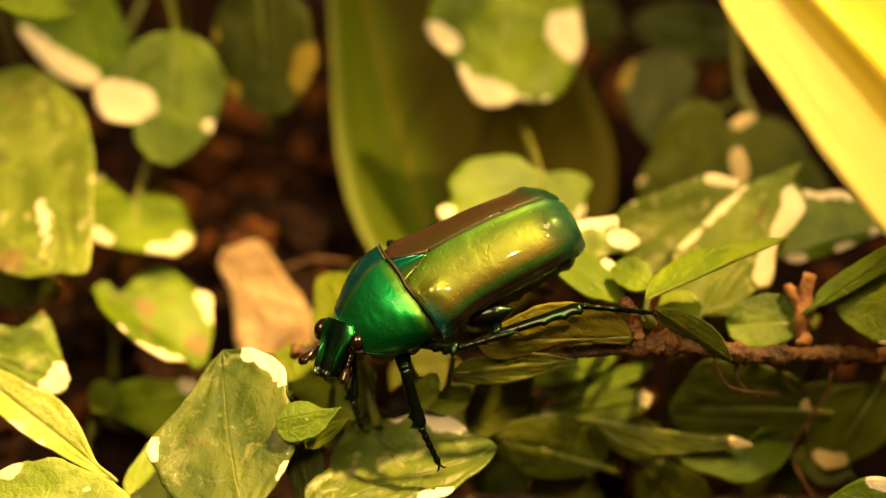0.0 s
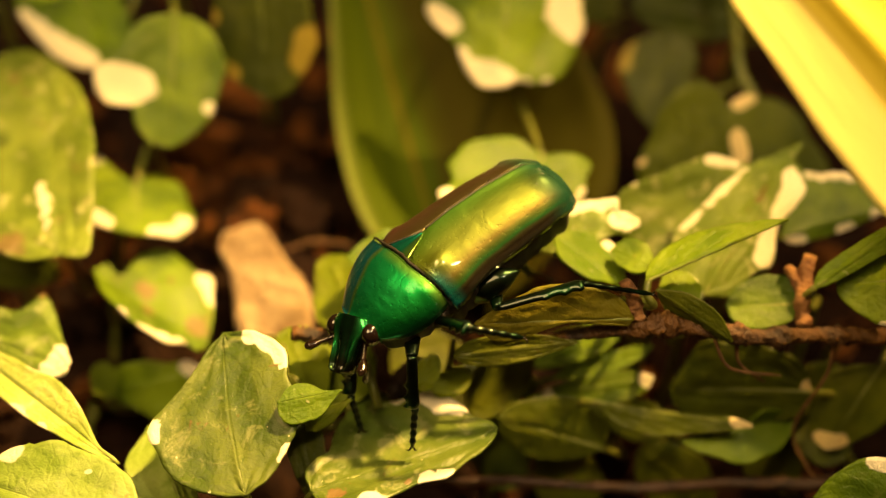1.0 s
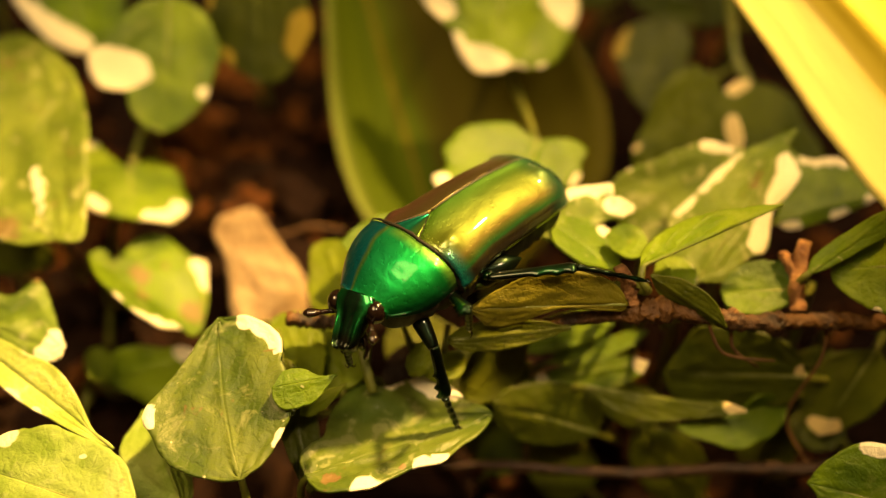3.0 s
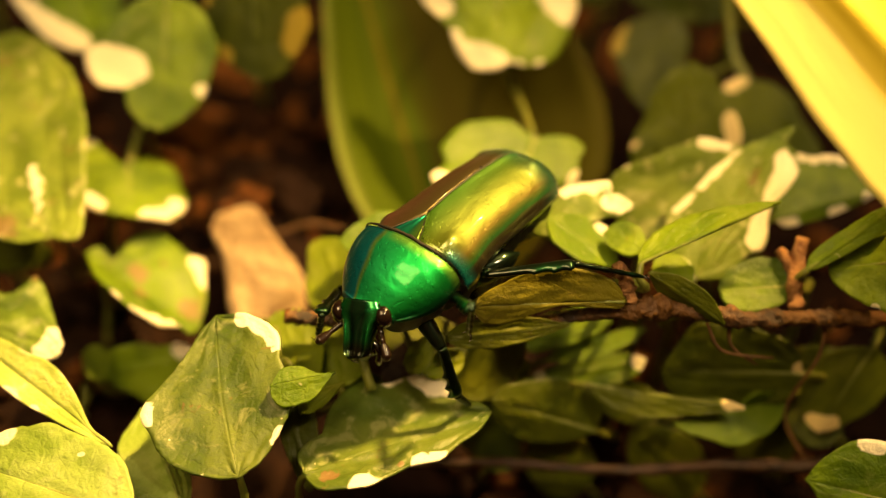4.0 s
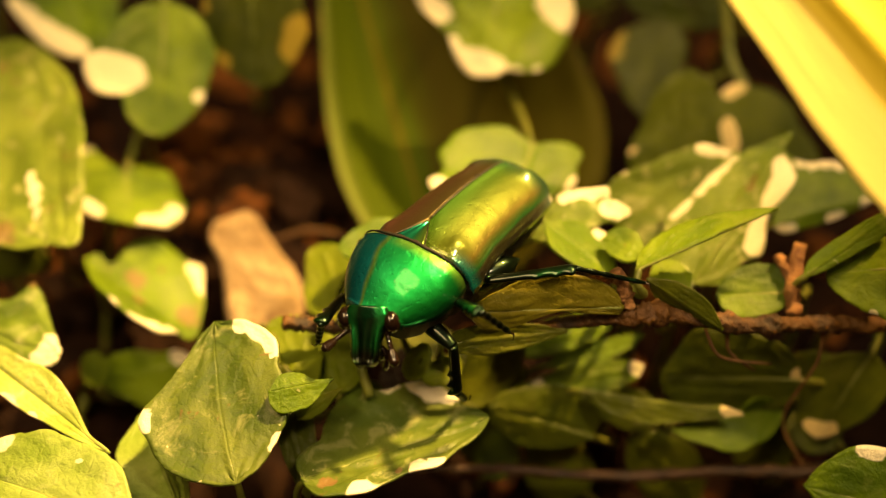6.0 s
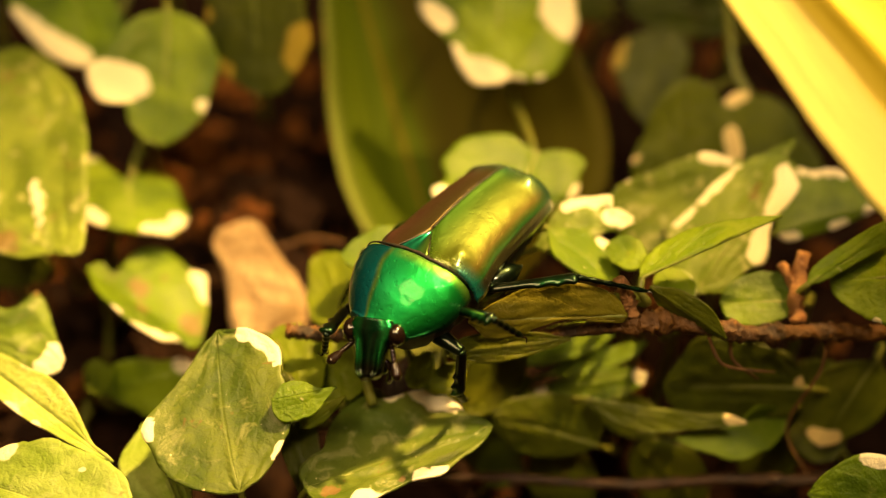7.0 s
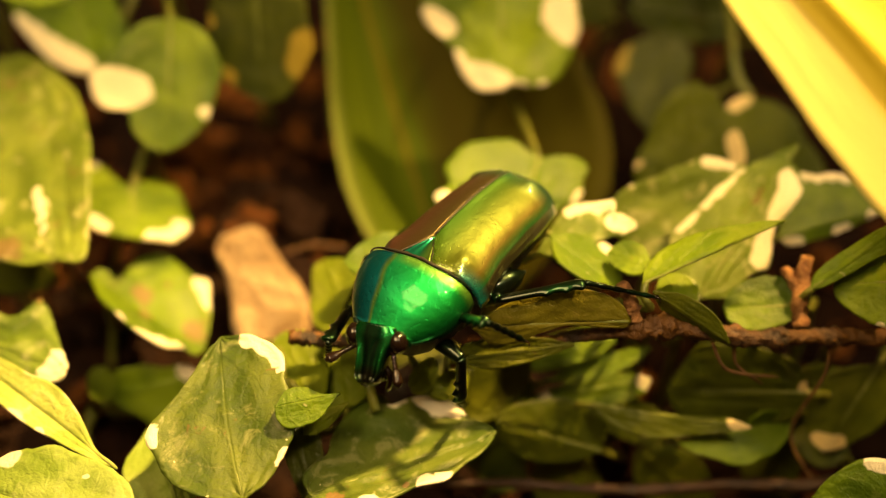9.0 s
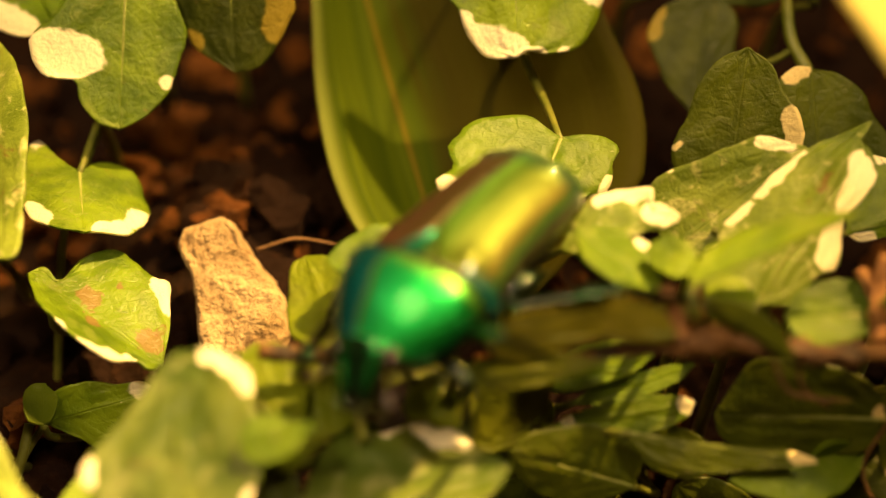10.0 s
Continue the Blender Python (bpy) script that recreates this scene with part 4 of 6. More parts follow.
leaf(right, (0.7, -6.4, 17.4), (9.8, -5.8, 18.3), (-0.2, 0.6, 1.1), (0.1, -0.6, -1.0), ((0.03, 0.42), (0.15, 0.83), (0.35, 1.00), (0.60, 0.85), (0.82, 0.48), (0.96, 0.13)), ((0.03, 0.42), (0.15, 0.83), (0.35, 1.00), (0.60, 0.85), (0.82, 0.48), (0.96, 0.13)), foot=False, mat=SHADED_GREEN, seed=42)
leaf(right, (15.5, -4.1, 22.3), (21.2, -6.3, 19.0), (0.6, 0.4, 1.1), (-0.2, 0.2, -1.0), ((0.21, 0.66), (0.55, 1.00), (0.83, 0.64),), ((0.16, 1.00), (0.44, 0.99), (0.74, 0.77),), foot=False, mat=SHADED_GREEN, seed=43)

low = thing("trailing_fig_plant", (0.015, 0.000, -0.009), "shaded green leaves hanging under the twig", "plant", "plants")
leaf(low, (12.8, -5.8, 4.6), (4.2, -5.8, 8.7), (0.7, 1.9, 2.6), (-0.6, -0.9, -2.4), ((-0.00, 0.68), (0.22, 1.00), (0.45, 1.00), (0.69, 0.73), (0.90, 0.42),), ((0.13, 0.42), (0.39, 0.91), (0.70, 1.00), (0.93, 0.52),), mat=SHADED_GREEN, seed=44)
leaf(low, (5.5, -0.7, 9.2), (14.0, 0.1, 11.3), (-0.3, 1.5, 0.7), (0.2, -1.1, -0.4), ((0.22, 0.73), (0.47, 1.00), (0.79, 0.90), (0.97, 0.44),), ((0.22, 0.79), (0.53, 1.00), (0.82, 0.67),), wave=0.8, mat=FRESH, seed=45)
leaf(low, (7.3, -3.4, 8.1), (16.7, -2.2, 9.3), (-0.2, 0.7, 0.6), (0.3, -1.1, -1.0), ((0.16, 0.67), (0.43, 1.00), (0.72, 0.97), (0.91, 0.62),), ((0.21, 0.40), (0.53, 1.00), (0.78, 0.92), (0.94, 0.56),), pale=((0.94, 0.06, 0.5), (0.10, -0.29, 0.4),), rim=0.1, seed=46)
leaf(low, (11.9, -4.9, 9.5), (24.0, -7.4, 9.9), (0.2, 0.7, -0.2), (-0.2, -1.3, -1.5), ((0.20, -0.38), (0.36, 0.06), (0.61, 0.37), (0.83, 1.00),), ((0.16, 0.82), (0.38, 1.00), (0.62, 0.70), (0.86, 0.29),), pale=((0.89, -0.25, 0.4), (0.95, -0.08, 0.4),), rim=0.25, mat=SHADED_GREEN, seed=47)
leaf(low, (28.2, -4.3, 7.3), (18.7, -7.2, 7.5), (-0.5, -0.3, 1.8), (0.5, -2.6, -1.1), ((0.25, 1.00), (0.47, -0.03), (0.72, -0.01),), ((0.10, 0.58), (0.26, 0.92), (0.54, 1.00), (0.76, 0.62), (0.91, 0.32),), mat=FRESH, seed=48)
leaf(low, (28.9, -4.2, 10.1), (18.1, -2.8, 8.7), (-0.0, 2.1, 3.4), (0.2, -1.3, -2.7), ((0.05, 0.47), (0.25, 0.87), (0.54, 1.00), (0.78, 0.95), (0.90, 0.52),), ((0.11, 0.77), (0.44, 1.00), (0.77, 0.88), (0.96, 0.57),), pale=((0.02, -0.12, 0.5),), mat=SHADED_GREEN, seed=49)
leaf(low, (34.9, -1.9, 10.8), (30.8, -5.9, 4.5), (-2.7, 1.3, 1.4), (2.6, -0.5, -1.9), ((0.29, 0.84), (0.59, 1.00), (0.86, 0.81), (0.98, 0.37),), ((0.13, 0.91), (0.47, 1.00), (0.71, 0.65), (0.88, 0.35),), pale=((0.94, -0.31, 0.5), (0.91, -0.05, 0.6), (0.84, 0.22, 0.5),), mat=SHADED_GREEN, seed=50)
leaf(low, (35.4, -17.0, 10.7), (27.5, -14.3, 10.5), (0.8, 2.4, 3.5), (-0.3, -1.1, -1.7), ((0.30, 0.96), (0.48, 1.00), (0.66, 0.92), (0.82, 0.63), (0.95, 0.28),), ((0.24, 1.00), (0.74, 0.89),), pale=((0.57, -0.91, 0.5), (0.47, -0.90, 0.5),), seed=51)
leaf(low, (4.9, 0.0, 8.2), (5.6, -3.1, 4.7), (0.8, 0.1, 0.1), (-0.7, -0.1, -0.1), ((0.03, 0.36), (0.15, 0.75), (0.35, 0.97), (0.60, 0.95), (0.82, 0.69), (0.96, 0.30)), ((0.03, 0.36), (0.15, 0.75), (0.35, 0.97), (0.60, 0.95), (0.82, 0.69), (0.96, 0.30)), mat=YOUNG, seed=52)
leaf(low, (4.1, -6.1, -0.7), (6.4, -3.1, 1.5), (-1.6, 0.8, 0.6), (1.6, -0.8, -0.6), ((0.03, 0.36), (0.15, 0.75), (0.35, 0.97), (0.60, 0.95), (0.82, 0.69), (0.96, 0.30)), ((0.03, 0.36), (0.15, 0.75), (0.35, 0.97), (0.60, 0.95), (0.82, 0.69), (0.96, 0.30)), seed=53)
leaf(low, (12.7, -6.1, -3.2), (7.8, -4.3, 1.5), (-1.9, -1.2, -2.0), (1.8, 1.2, 1.9), ((0.03, 0.36), (0.15, 0.75), (0.35, 0.97), (0.60, 0.95), (0.82, 0.69), (0.96, 0.30)), ((0.03, 0.36), (0.15, 0.75), (0.35, 0.97), (0.60, 0.95), (0.82, 0.69), (0.96, 0.30)), mat=SHADED_GREEN, seed=54)
leaf(low, (22.3, -6.4, -3.7), (16.2, -4.0, 2.0), (-1.8, -1.2, -1.9), (1.8, 1.2, 1.9), ((0.03, 0.36), (0.15, 0.75), (0.35, 0.97), (0.60, 0.95), (0.82, 0.69), (0.96, 0.30)), ((0.03, 0.36), (0.15, 0.75), (0.35, 0.97), (0.60, 0.95), (0.82, 0.69), (0.96, 0.30)), mat=SHADED_GREEN, seed=55)
leaf(low, (29.2, -5.3, -1.1), (25.6, -2.9, 2.8), (-2.1, -1.0, -1.6), (1.8, 0.8, 1.3), ((0.03, 0.36), (0.15, 0.75), (0.35, 0.97), (0.60, 0.95), (0.82, 0.69), (0.96, 0.30)), ((0.03, 0.36), (0.15, 0.75), (0.35, 0.97), (0.60, 0.95), (0.82, 0.69), (0.96, 0.30)), mat=SHADED_GREEN, seed=56)
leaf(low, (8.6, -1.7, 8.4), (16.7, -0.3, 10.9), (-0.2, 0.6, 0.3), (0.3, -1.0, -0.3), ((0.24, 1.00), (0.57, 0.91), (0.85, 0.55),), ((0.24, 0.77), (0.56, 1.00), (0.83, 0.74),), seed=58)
leaf(low, (34.0, -2.0, 6.4), (28.6, -0.4, 7.2), (-0.5, -1.0, -1.6), (0.5, 1.0, 1.6), ((0.03, 0.36), (0.15, 0.75), (0.35, 0.97), (0.60, 0.95), (0.82, 0.69), (0.96, 0.30)), ((0.03, 0.36), (0.15, 0.75), (0.35, 0.97), (0.60, 0.95), (0.82, 0.69), (0.96, 0.30)), mat=SHADED_GREEN, seed=59)
leaf(low, (18.3, -4.1, 4.5), (12.7, -3.0, 6.2), (-0.5, -0.9, -1.4), (0.5, 1.0, 1.6), ((0.03, 0.36), (0.15, 0.75), (0.35, 0.97), (0.60, 0.95), (0.82, 0.69), (0.96, 0.30)), ((0.03, 0.36), (0.15, 0.75), (0.35, 0.97), (0.60, 0.95), (0.82, 0.69), (0.96, 0.30)), mat=SHADED_GREEN, seed=60)
leaf(low, (33.1, -5.3, 3.0), (28.7, -2.7, 4.2), (-1.2, -1.6, -0.8), (1.1, 1.5, 0.7), ((0.03, 0.36), (0.15, 0.75), (0.35, 0.97), (0.60, 0.95), (0.82, 0.69), (0.96, 0.30)), ((0.03, 0.36), (0.15, 0.75), (0.35, 0.97), (0.60, 0.95), (0.82, 0.69), (0.96, 0.30)), mat=SHADED_GREEN, seed=61)
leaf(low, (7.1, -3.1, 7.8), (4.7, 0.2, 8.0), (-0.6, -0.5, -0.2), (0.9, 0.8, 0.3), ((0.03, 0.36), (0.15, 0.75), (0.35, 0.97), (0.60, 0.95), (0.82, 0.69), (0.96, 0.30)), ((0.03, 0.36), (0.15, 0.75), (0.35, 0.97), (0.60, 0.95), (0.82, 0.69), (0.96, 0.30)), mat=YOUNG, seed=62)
leaf(low, (-3.8, -5.7, 8.4), (-7.2, -5.3, 10.8), (-0.7, -0.8, -1.3), (0.6, 0.7, 1.1), ((0.03, 0.36), (0.15, 0.75), (0.35, 0.97), (0.60, 0.95), (0.82, 0.69), (0.96, 0.30)), ((0.03, 0.36), (0.15, 0.75), (0.35, 0.97), (0.60, 0.95), (0.82, 0.69), (0.96, 0.30)), mat=SHADED_GREEN, seed=63)
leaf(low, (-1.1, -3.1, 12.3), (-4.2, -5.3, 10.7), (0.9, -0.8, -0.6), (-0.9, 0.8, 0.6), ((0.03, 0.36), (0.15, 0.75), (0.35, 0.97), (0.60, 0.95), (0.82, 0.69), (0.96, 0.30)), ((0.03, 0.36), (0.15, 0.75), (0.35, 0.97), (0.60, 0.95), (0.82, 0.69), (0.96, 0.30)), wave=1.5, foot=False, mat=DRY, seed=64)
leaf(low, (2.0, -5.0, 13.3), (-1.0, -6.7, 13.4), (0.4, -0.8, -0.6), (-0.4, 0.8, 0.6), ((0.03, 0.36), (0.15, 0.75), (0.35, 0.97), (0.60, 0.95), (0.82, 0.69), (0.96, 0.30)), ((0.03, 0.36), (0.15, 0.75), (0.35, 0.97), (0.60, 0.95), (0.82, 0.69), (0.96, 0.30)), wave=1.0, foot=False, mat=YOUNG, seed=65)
leaf(low, (2.3, -5.2, 8.1), (6.3, -1.3, 12.5), (-1.7, 0.7, 1.1), (1.8, -0.7, -1.1), ((0.03, 0.33), (0.15, 0.69), (0.35, 0.94), (0.60, 0.99), (0.82, 0.81), (0.96, 0.44)), ((0.03, 0.33), (0.15, 0.69), (0.35, 0.94), (0.60, 0.99), (0.82, 0.81), (0.96, 0.44)), mat=SHADED_GREEN, seed=66)
leaf(low, (2.8, -1.3, 5.3), (-4.0, 3.4, 7.0), (-1.9, -2.3, -1.4), (1.6, 2.0, 1.2), ((0.03, 0.42), (0.15, 0.76), (0.35, 0.96), (0.60, 0.98), (0.82, 0.81), (0.96, 0.47)), ((0.03, 0.42), (0.15, 0.76), (0.35, 0.96), (0.60, 0.98), (0.82, 0.81), (0.96, 0.47)), foot=False, mat=SHADED_GREEN, seed=67)
leaf(low, (5.5, -4.6, -2.1), (2.2, 1.0, 3.8), (-2.6, -0.7, -0.9), (2.6, 0.7, 0.9), ((0.03, 0.42), (0.15, 0.76), (0.35, 0.96), (0.60, 0.98), (0.82, 0.81), (0.96, 0.47)), ((0.03, 0.42), (0.15, 0.76), (0.35, 0.96), (0.60, 0.98), (0.82, 0.81), (0.96, 0.47)), foot=False, mat=SHADED_GREEN, seed=68)
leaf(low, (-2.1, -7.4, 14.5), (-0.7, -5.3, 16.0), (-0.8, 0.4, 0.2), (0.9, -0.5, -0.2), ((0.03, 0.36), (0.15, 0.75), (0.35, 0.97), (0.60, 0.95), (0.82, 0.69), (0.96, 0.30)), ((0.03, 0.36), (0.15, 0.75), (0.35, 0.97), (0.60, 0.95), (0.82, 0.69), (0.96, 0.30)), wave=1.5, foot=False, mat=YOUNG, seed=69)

strap = thing("strap_leaf_plant", (0.002, 0.022, -0.009), "broad smooth dark green strap leaf standing upright", "plant", "plants")
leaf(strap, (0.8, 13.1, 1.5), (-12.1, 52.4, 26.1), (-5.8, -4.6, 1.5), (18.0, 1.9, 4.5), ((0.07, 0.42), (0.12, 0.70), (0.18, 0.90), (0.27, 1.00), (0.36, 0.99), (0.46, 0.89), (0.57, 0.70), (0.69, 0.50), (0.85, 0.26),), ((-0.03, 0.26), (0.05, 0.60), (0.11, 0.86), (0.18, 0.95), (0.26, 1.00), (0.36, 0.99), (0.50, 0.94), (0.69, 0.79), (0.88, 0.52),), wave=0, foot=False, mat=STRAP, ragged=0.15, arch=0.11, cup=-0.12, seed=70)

yellow = thing("yellow_leaf_plant", (0.043, -0.008, -0.009), "bright yellow broad leaf hanging in lamp light", "plant", "plants")
leaf(yellow, (41.7, -15.1, 34.0), (21.1, 7.4, 46.2), (-4.2, -2.4, -5.0), (6.3, 4.4, 2.7), ((0.14, 0.92), (0.32, 1.00), (0.41, 0.98), (0.46, 0.98), (0.53, 0.96), (0.62, 0.93), (0.72, 0.86), (0.84, 0.79), (0.95, 0.72), (1.02, 0.59), (1.04, 0.31),), ((0.07, 0.45), (0.20, 0.66), (0.40, 0.90), (0.67, 1.00), (0.87, 0.60),), cup=-0.12, wave=0.05, mat=YELLOW, ragged=0.12, seed=71)



# ---- stems between the leaves ----
def stem(plant, pts, radii):
    line = [Vector(p) * MM for p in pts]
    ob = part("stem", tube("stem", line, [r * MM for r in radii], 24, 9, 0.15, len(pts)), STALK, plant)
    ob.matrix_parent_inverse = plant.matrix_basis.inverted()


stem(dim, ((25.4, 34.3, 21.9), (26.3, 31.3, 17.9), (26.7, 28.3, 15.2), (27.9, 25.2, 13.8), (28.5, 22.2, 11.1)), (0.5, 0.45, 0.5, 0.4))
stem(dim, ((26.8, 27.5, 14.5), (25.1, 27.6, 13.2), (23.3, 28.6, 12.8)), (0.3, 0.25))
stem(far_left, ((-26.7, 22.9, 10.3), (-27.6, 19.6, 9.4), (-28.9, 15.9, 6.7), (-29.4, 12.1, 2.6), (-29.9, 7.7, -3.3)), (0.28, 0.32, 0.35))
stem(far_left, ((-28.3, 38.4, 17.5), (-30.2, 35.2, 14.7), (-31.7, 34.4, 12.6)), (0.35, 0.4))
stem(near_left, ((-6.6, -3.4, 16.2), (-6.1, -5.0, 15.4), (-5.6, -6.6, 14.7), (-5.0, -8.2, 13.3)), (0.3, 0.36, 0.4))
stem(near_left, ((-2.8, -3.1, 15.1), (-2.1, -4.7, 14.4), (-1.0, -6.3, 12.9)), (0.2, 0.3, 0.25))
stem(near_left, ((0.7, -2.5, 14.4), (0.3, -4.1, 12.9), (-0.4, -5.8, 11.4)), (0.25, 0.3, 0.3))
stem(low, ((4.8, -0.7, 9.2), (5.3, -2.4, 7.7), (6.0, -4.2, 4.7)), (0.4, 0.4, 0.4))
stem(near_left, ((-29.7, 0.8, 2.5), (-30.4, -1.5, 0.5), (-32.1, -3.3, -2.5)), (0.35, 0.4, 0.4))
stem(right, ((18.4, 8.4, 14.8), (21.0, 7.0, 14.8), (23.6, 5.0, 14.4)), (0.3, 0.3, 0.3))


# ---- twigs ----
perch = tagged(part("twig", tube("twig", (Vector((0.7, -5.7, 15.6)) * MM, Vector((7.4, -5.3, 17.9)) * MM, Vector((13.7, -5.3, 19.3)) * MM, Vector((17.4, -5.1, 19.4)) * MM, Vector((23.1, -5.1, 18.1)) * MM, Vector((28.5, -4.1, 17.0)) * MM, Vector((36.9, -3.6, 16.0)) * MM), (0.25 * MM, 0.4 * MM, 0.5 * MM, 0.6 * MM, 0.55 * MM, 0.55 * MM, 0.6 * MM), 110, 16, 0.42, 3, ((0.36, 0.45 * MM), (0.42, 0.35 * MM), (0.47, 0.5 * MM), (0.55, 0.2 * MM), (0.63, 0.3 * MM), (0.73, 0.4 * MM), (0.86, 0.2 * MM))), TWIG), "brown woody twig with leaf scars, beetle's perch", "twig")
# Low twig in the darker DRY tone, which puts its shade into the colour.
tagged(part("twig", tube("twig", (Vector((-3.9, -7.3, 2.0)) * MM, Vector((5.3, -7.3, 2.0)) * MM, Vector((14.6, -7.7, 1.6)) * MM, Vector((23.1, -7.9, 2.7)) * MM, Vector((30.0, -8.5, 3.6)) * MM, Vector((39.1, -6.9, 3.7)) * MM), (0.35 * MM, 0.4 * MM, 0.4 * MM, 0.5 * MM, 0.5 * MM, 0.5 * MM), 60, 12, 0.6, 5), DRY), "thin brown twig lying low among leaves", "twig")
tagged(part("twig", tube("twig", (Vector((-6.2, -3.7, 16.0)) * MM, Vector((-9.6, -3.8, 16.5)) * MM, Vector((-11.6, -4.0, 17.0)) * MM), (0.5 * MM, 0.55 * MM, 0.5 * MM), 60, 12, 0.6, 5), TWIG), "short broken twig end", "twig")
part("stub", tube("stub", (Vector((14.2, -4.9, 20.0)) * MM, Vector((13.8, -4.5, 21.5)) * MM, Vector((13.2, -3.8, 22.9)) * MM), (0.6 * MM, 0.55 * MM, 0.42 * MM), 16, 10, 0.8, 7), BUD, perch, "broken brown side shoot")
part("stub", tube("stub", (Vector((27.3, -3.6, 17.4)) * MM, Vector((27.2, -1.5, 18.6)) * MM, Vector((27.9, 1.1, 20.3)) * MM), (0.6 * MM, 0.6 * MM, 0.45 * MM), 16, 10, 0.8, 7), BUD, perch, "broken brown side shoot")
part("stub", tube("stub", (Vector((27.2, -1.4, 18.8)) * MM, Vector((26.6, -0.1, 19.2)) * MM, Vector((26.2, 0.7, 19.4)) * MM), (0.4 * MM, 0.4 * MM, 0.35 * MM), 16, 10, 0.8, 7), BUD, perch, "broken brown side shoot")
part("rootlet", tube("rootlet", (Vector((20.1, -5.6, 18.3)) * MM, Vector((21.0, -6.3, 16.4)) * MM, Vector((22.5, -6.1, 15.1)) * MM, Vector((25.7, -5.7, 14.1)) * MM), (0.16 * MM, 0.13 * MM, 0.1 * MM), 20, 6, 0.3, 9), ROOT, perch)
part("rootlet", tube("rootlet", (Vector((21.8, -5.3, 18.0)) * MM, Vector((22.3, -5.7, 15.6)) * MM, Vector((24.6, -5.5, 13.0)) * MM), (0.16 * MM, 0.13 * MM, 0.1 * MM), 20, 6, 0.3, 9), ROOT, perch)
part("rootlet", tube("rootlet", (Vector((29.5, -4.1, 16.3)) * MM, Vector((29.4, -5.1, 13.4)) * MM, Vector((27.7, -6.0, 7.2)) * MM, Vector((29.8, -8.4, 3.6)) * MM), (0.16 * MM, 0.13 * MM, 0.1 * MM), 20, 6, 0.3, 9), ROOT, perch)
tagged(part("rootlet", tube("rootlet", (Vector((-14.4, 15.4, 4.9)) * MM, Vector((-11.4, 16.0, 5.5)) * MM, Vector((-8.3, 15.7, 5.2)) * MM), (0.16 * MM, 0.13 * MM, 0.1 * MM), 20, 6, 0.3, 9), ROOT), "thin pale root on the soil", "root")


# ---- beetle ----
def lerp_table(table, y):
    """Smooth lookup in a short table of (place, value) pairs."""
    table = sorted(table)
    if y <= table[0][0]:
        return table[0][1]
    for (a, fa), (b, fb) in zip(table, table[1:]):
        if y <= b:
            u = (y - a) / (b - a)
            return fa + (fb - fa) * u
    return table[-1][1]


BACK_WIDTH = [(-10.3, 2.9), (-10.0, 3.45), (-9.5, 3.85), (-8.6, 4.12), (-7, 4.3), (-4, 4.4), (-1.2, 4.42), (0.4, 4.62), (1.6, 4.78), (2.6, 4.66), (3.2, 4.4)]
BACK_TOP = [(-10.3, 1.5), (-9.6, 2.45), (-8.9, 2.9), (-7.6, 3.2), (-5, 3.72), (-2, 3.98), (0.5, 3.98), (3.2, 3.80)]
BACK_LOW = [(-10.3, -0.3), (-8, 0.45), (-4, 0.75), (-1, 1.0), (0.5, 1.0), (2, 0.5), (3.2, 0.8)]
SHIELD_WIDTH = [(2.3, 4.55), (3.4, 4.68), (4.6, 4.54), (5.8, 4.1), (7.0, 3.28), (7.8, 2.55), (8.5, 1.85)]
SHIELD_TOP = [(2.3, 3.86), (3.6, 3.92), (5, 3.68), (6.4, 2.98), (7.6, 2.02), (8.5, 1.25)]
SHIELD_LOW = [(2.3, 1.25), (3.6, 0.9), (5.5, 0.35), (7.2, 0.3), (8.5, 0.55)]


def smooth(table, y):
    return sum(lerp_table(table, y + d) for d in (-0.45, -0.15, 0.15, 0.45)) / 4


def steps(n, rim=0.03, extra=7, both=True):
    """0 to 1 in n steps, with close steps near the rims."""
    out = [rim * i / extra for i in range(extra)]
    last = 1 - rim if both else 1.0
    out += [rim + (last - rim) * i / n for i in range(n + (0 if both else 1))]
    if both:
        out += [1 - rim + rim * i / extra for i in range(extra + 1)]
    return out


def bead(d, size, at=0.09, wide=0.05):
    """A raised rim a little in from an edge, d millimetres away, that rolls down at the edge itself."""
    return size * math.exp(-((d - at) / wide) ** 2) - 0.30 * math.exp(-(d / 0.05) ** 2)


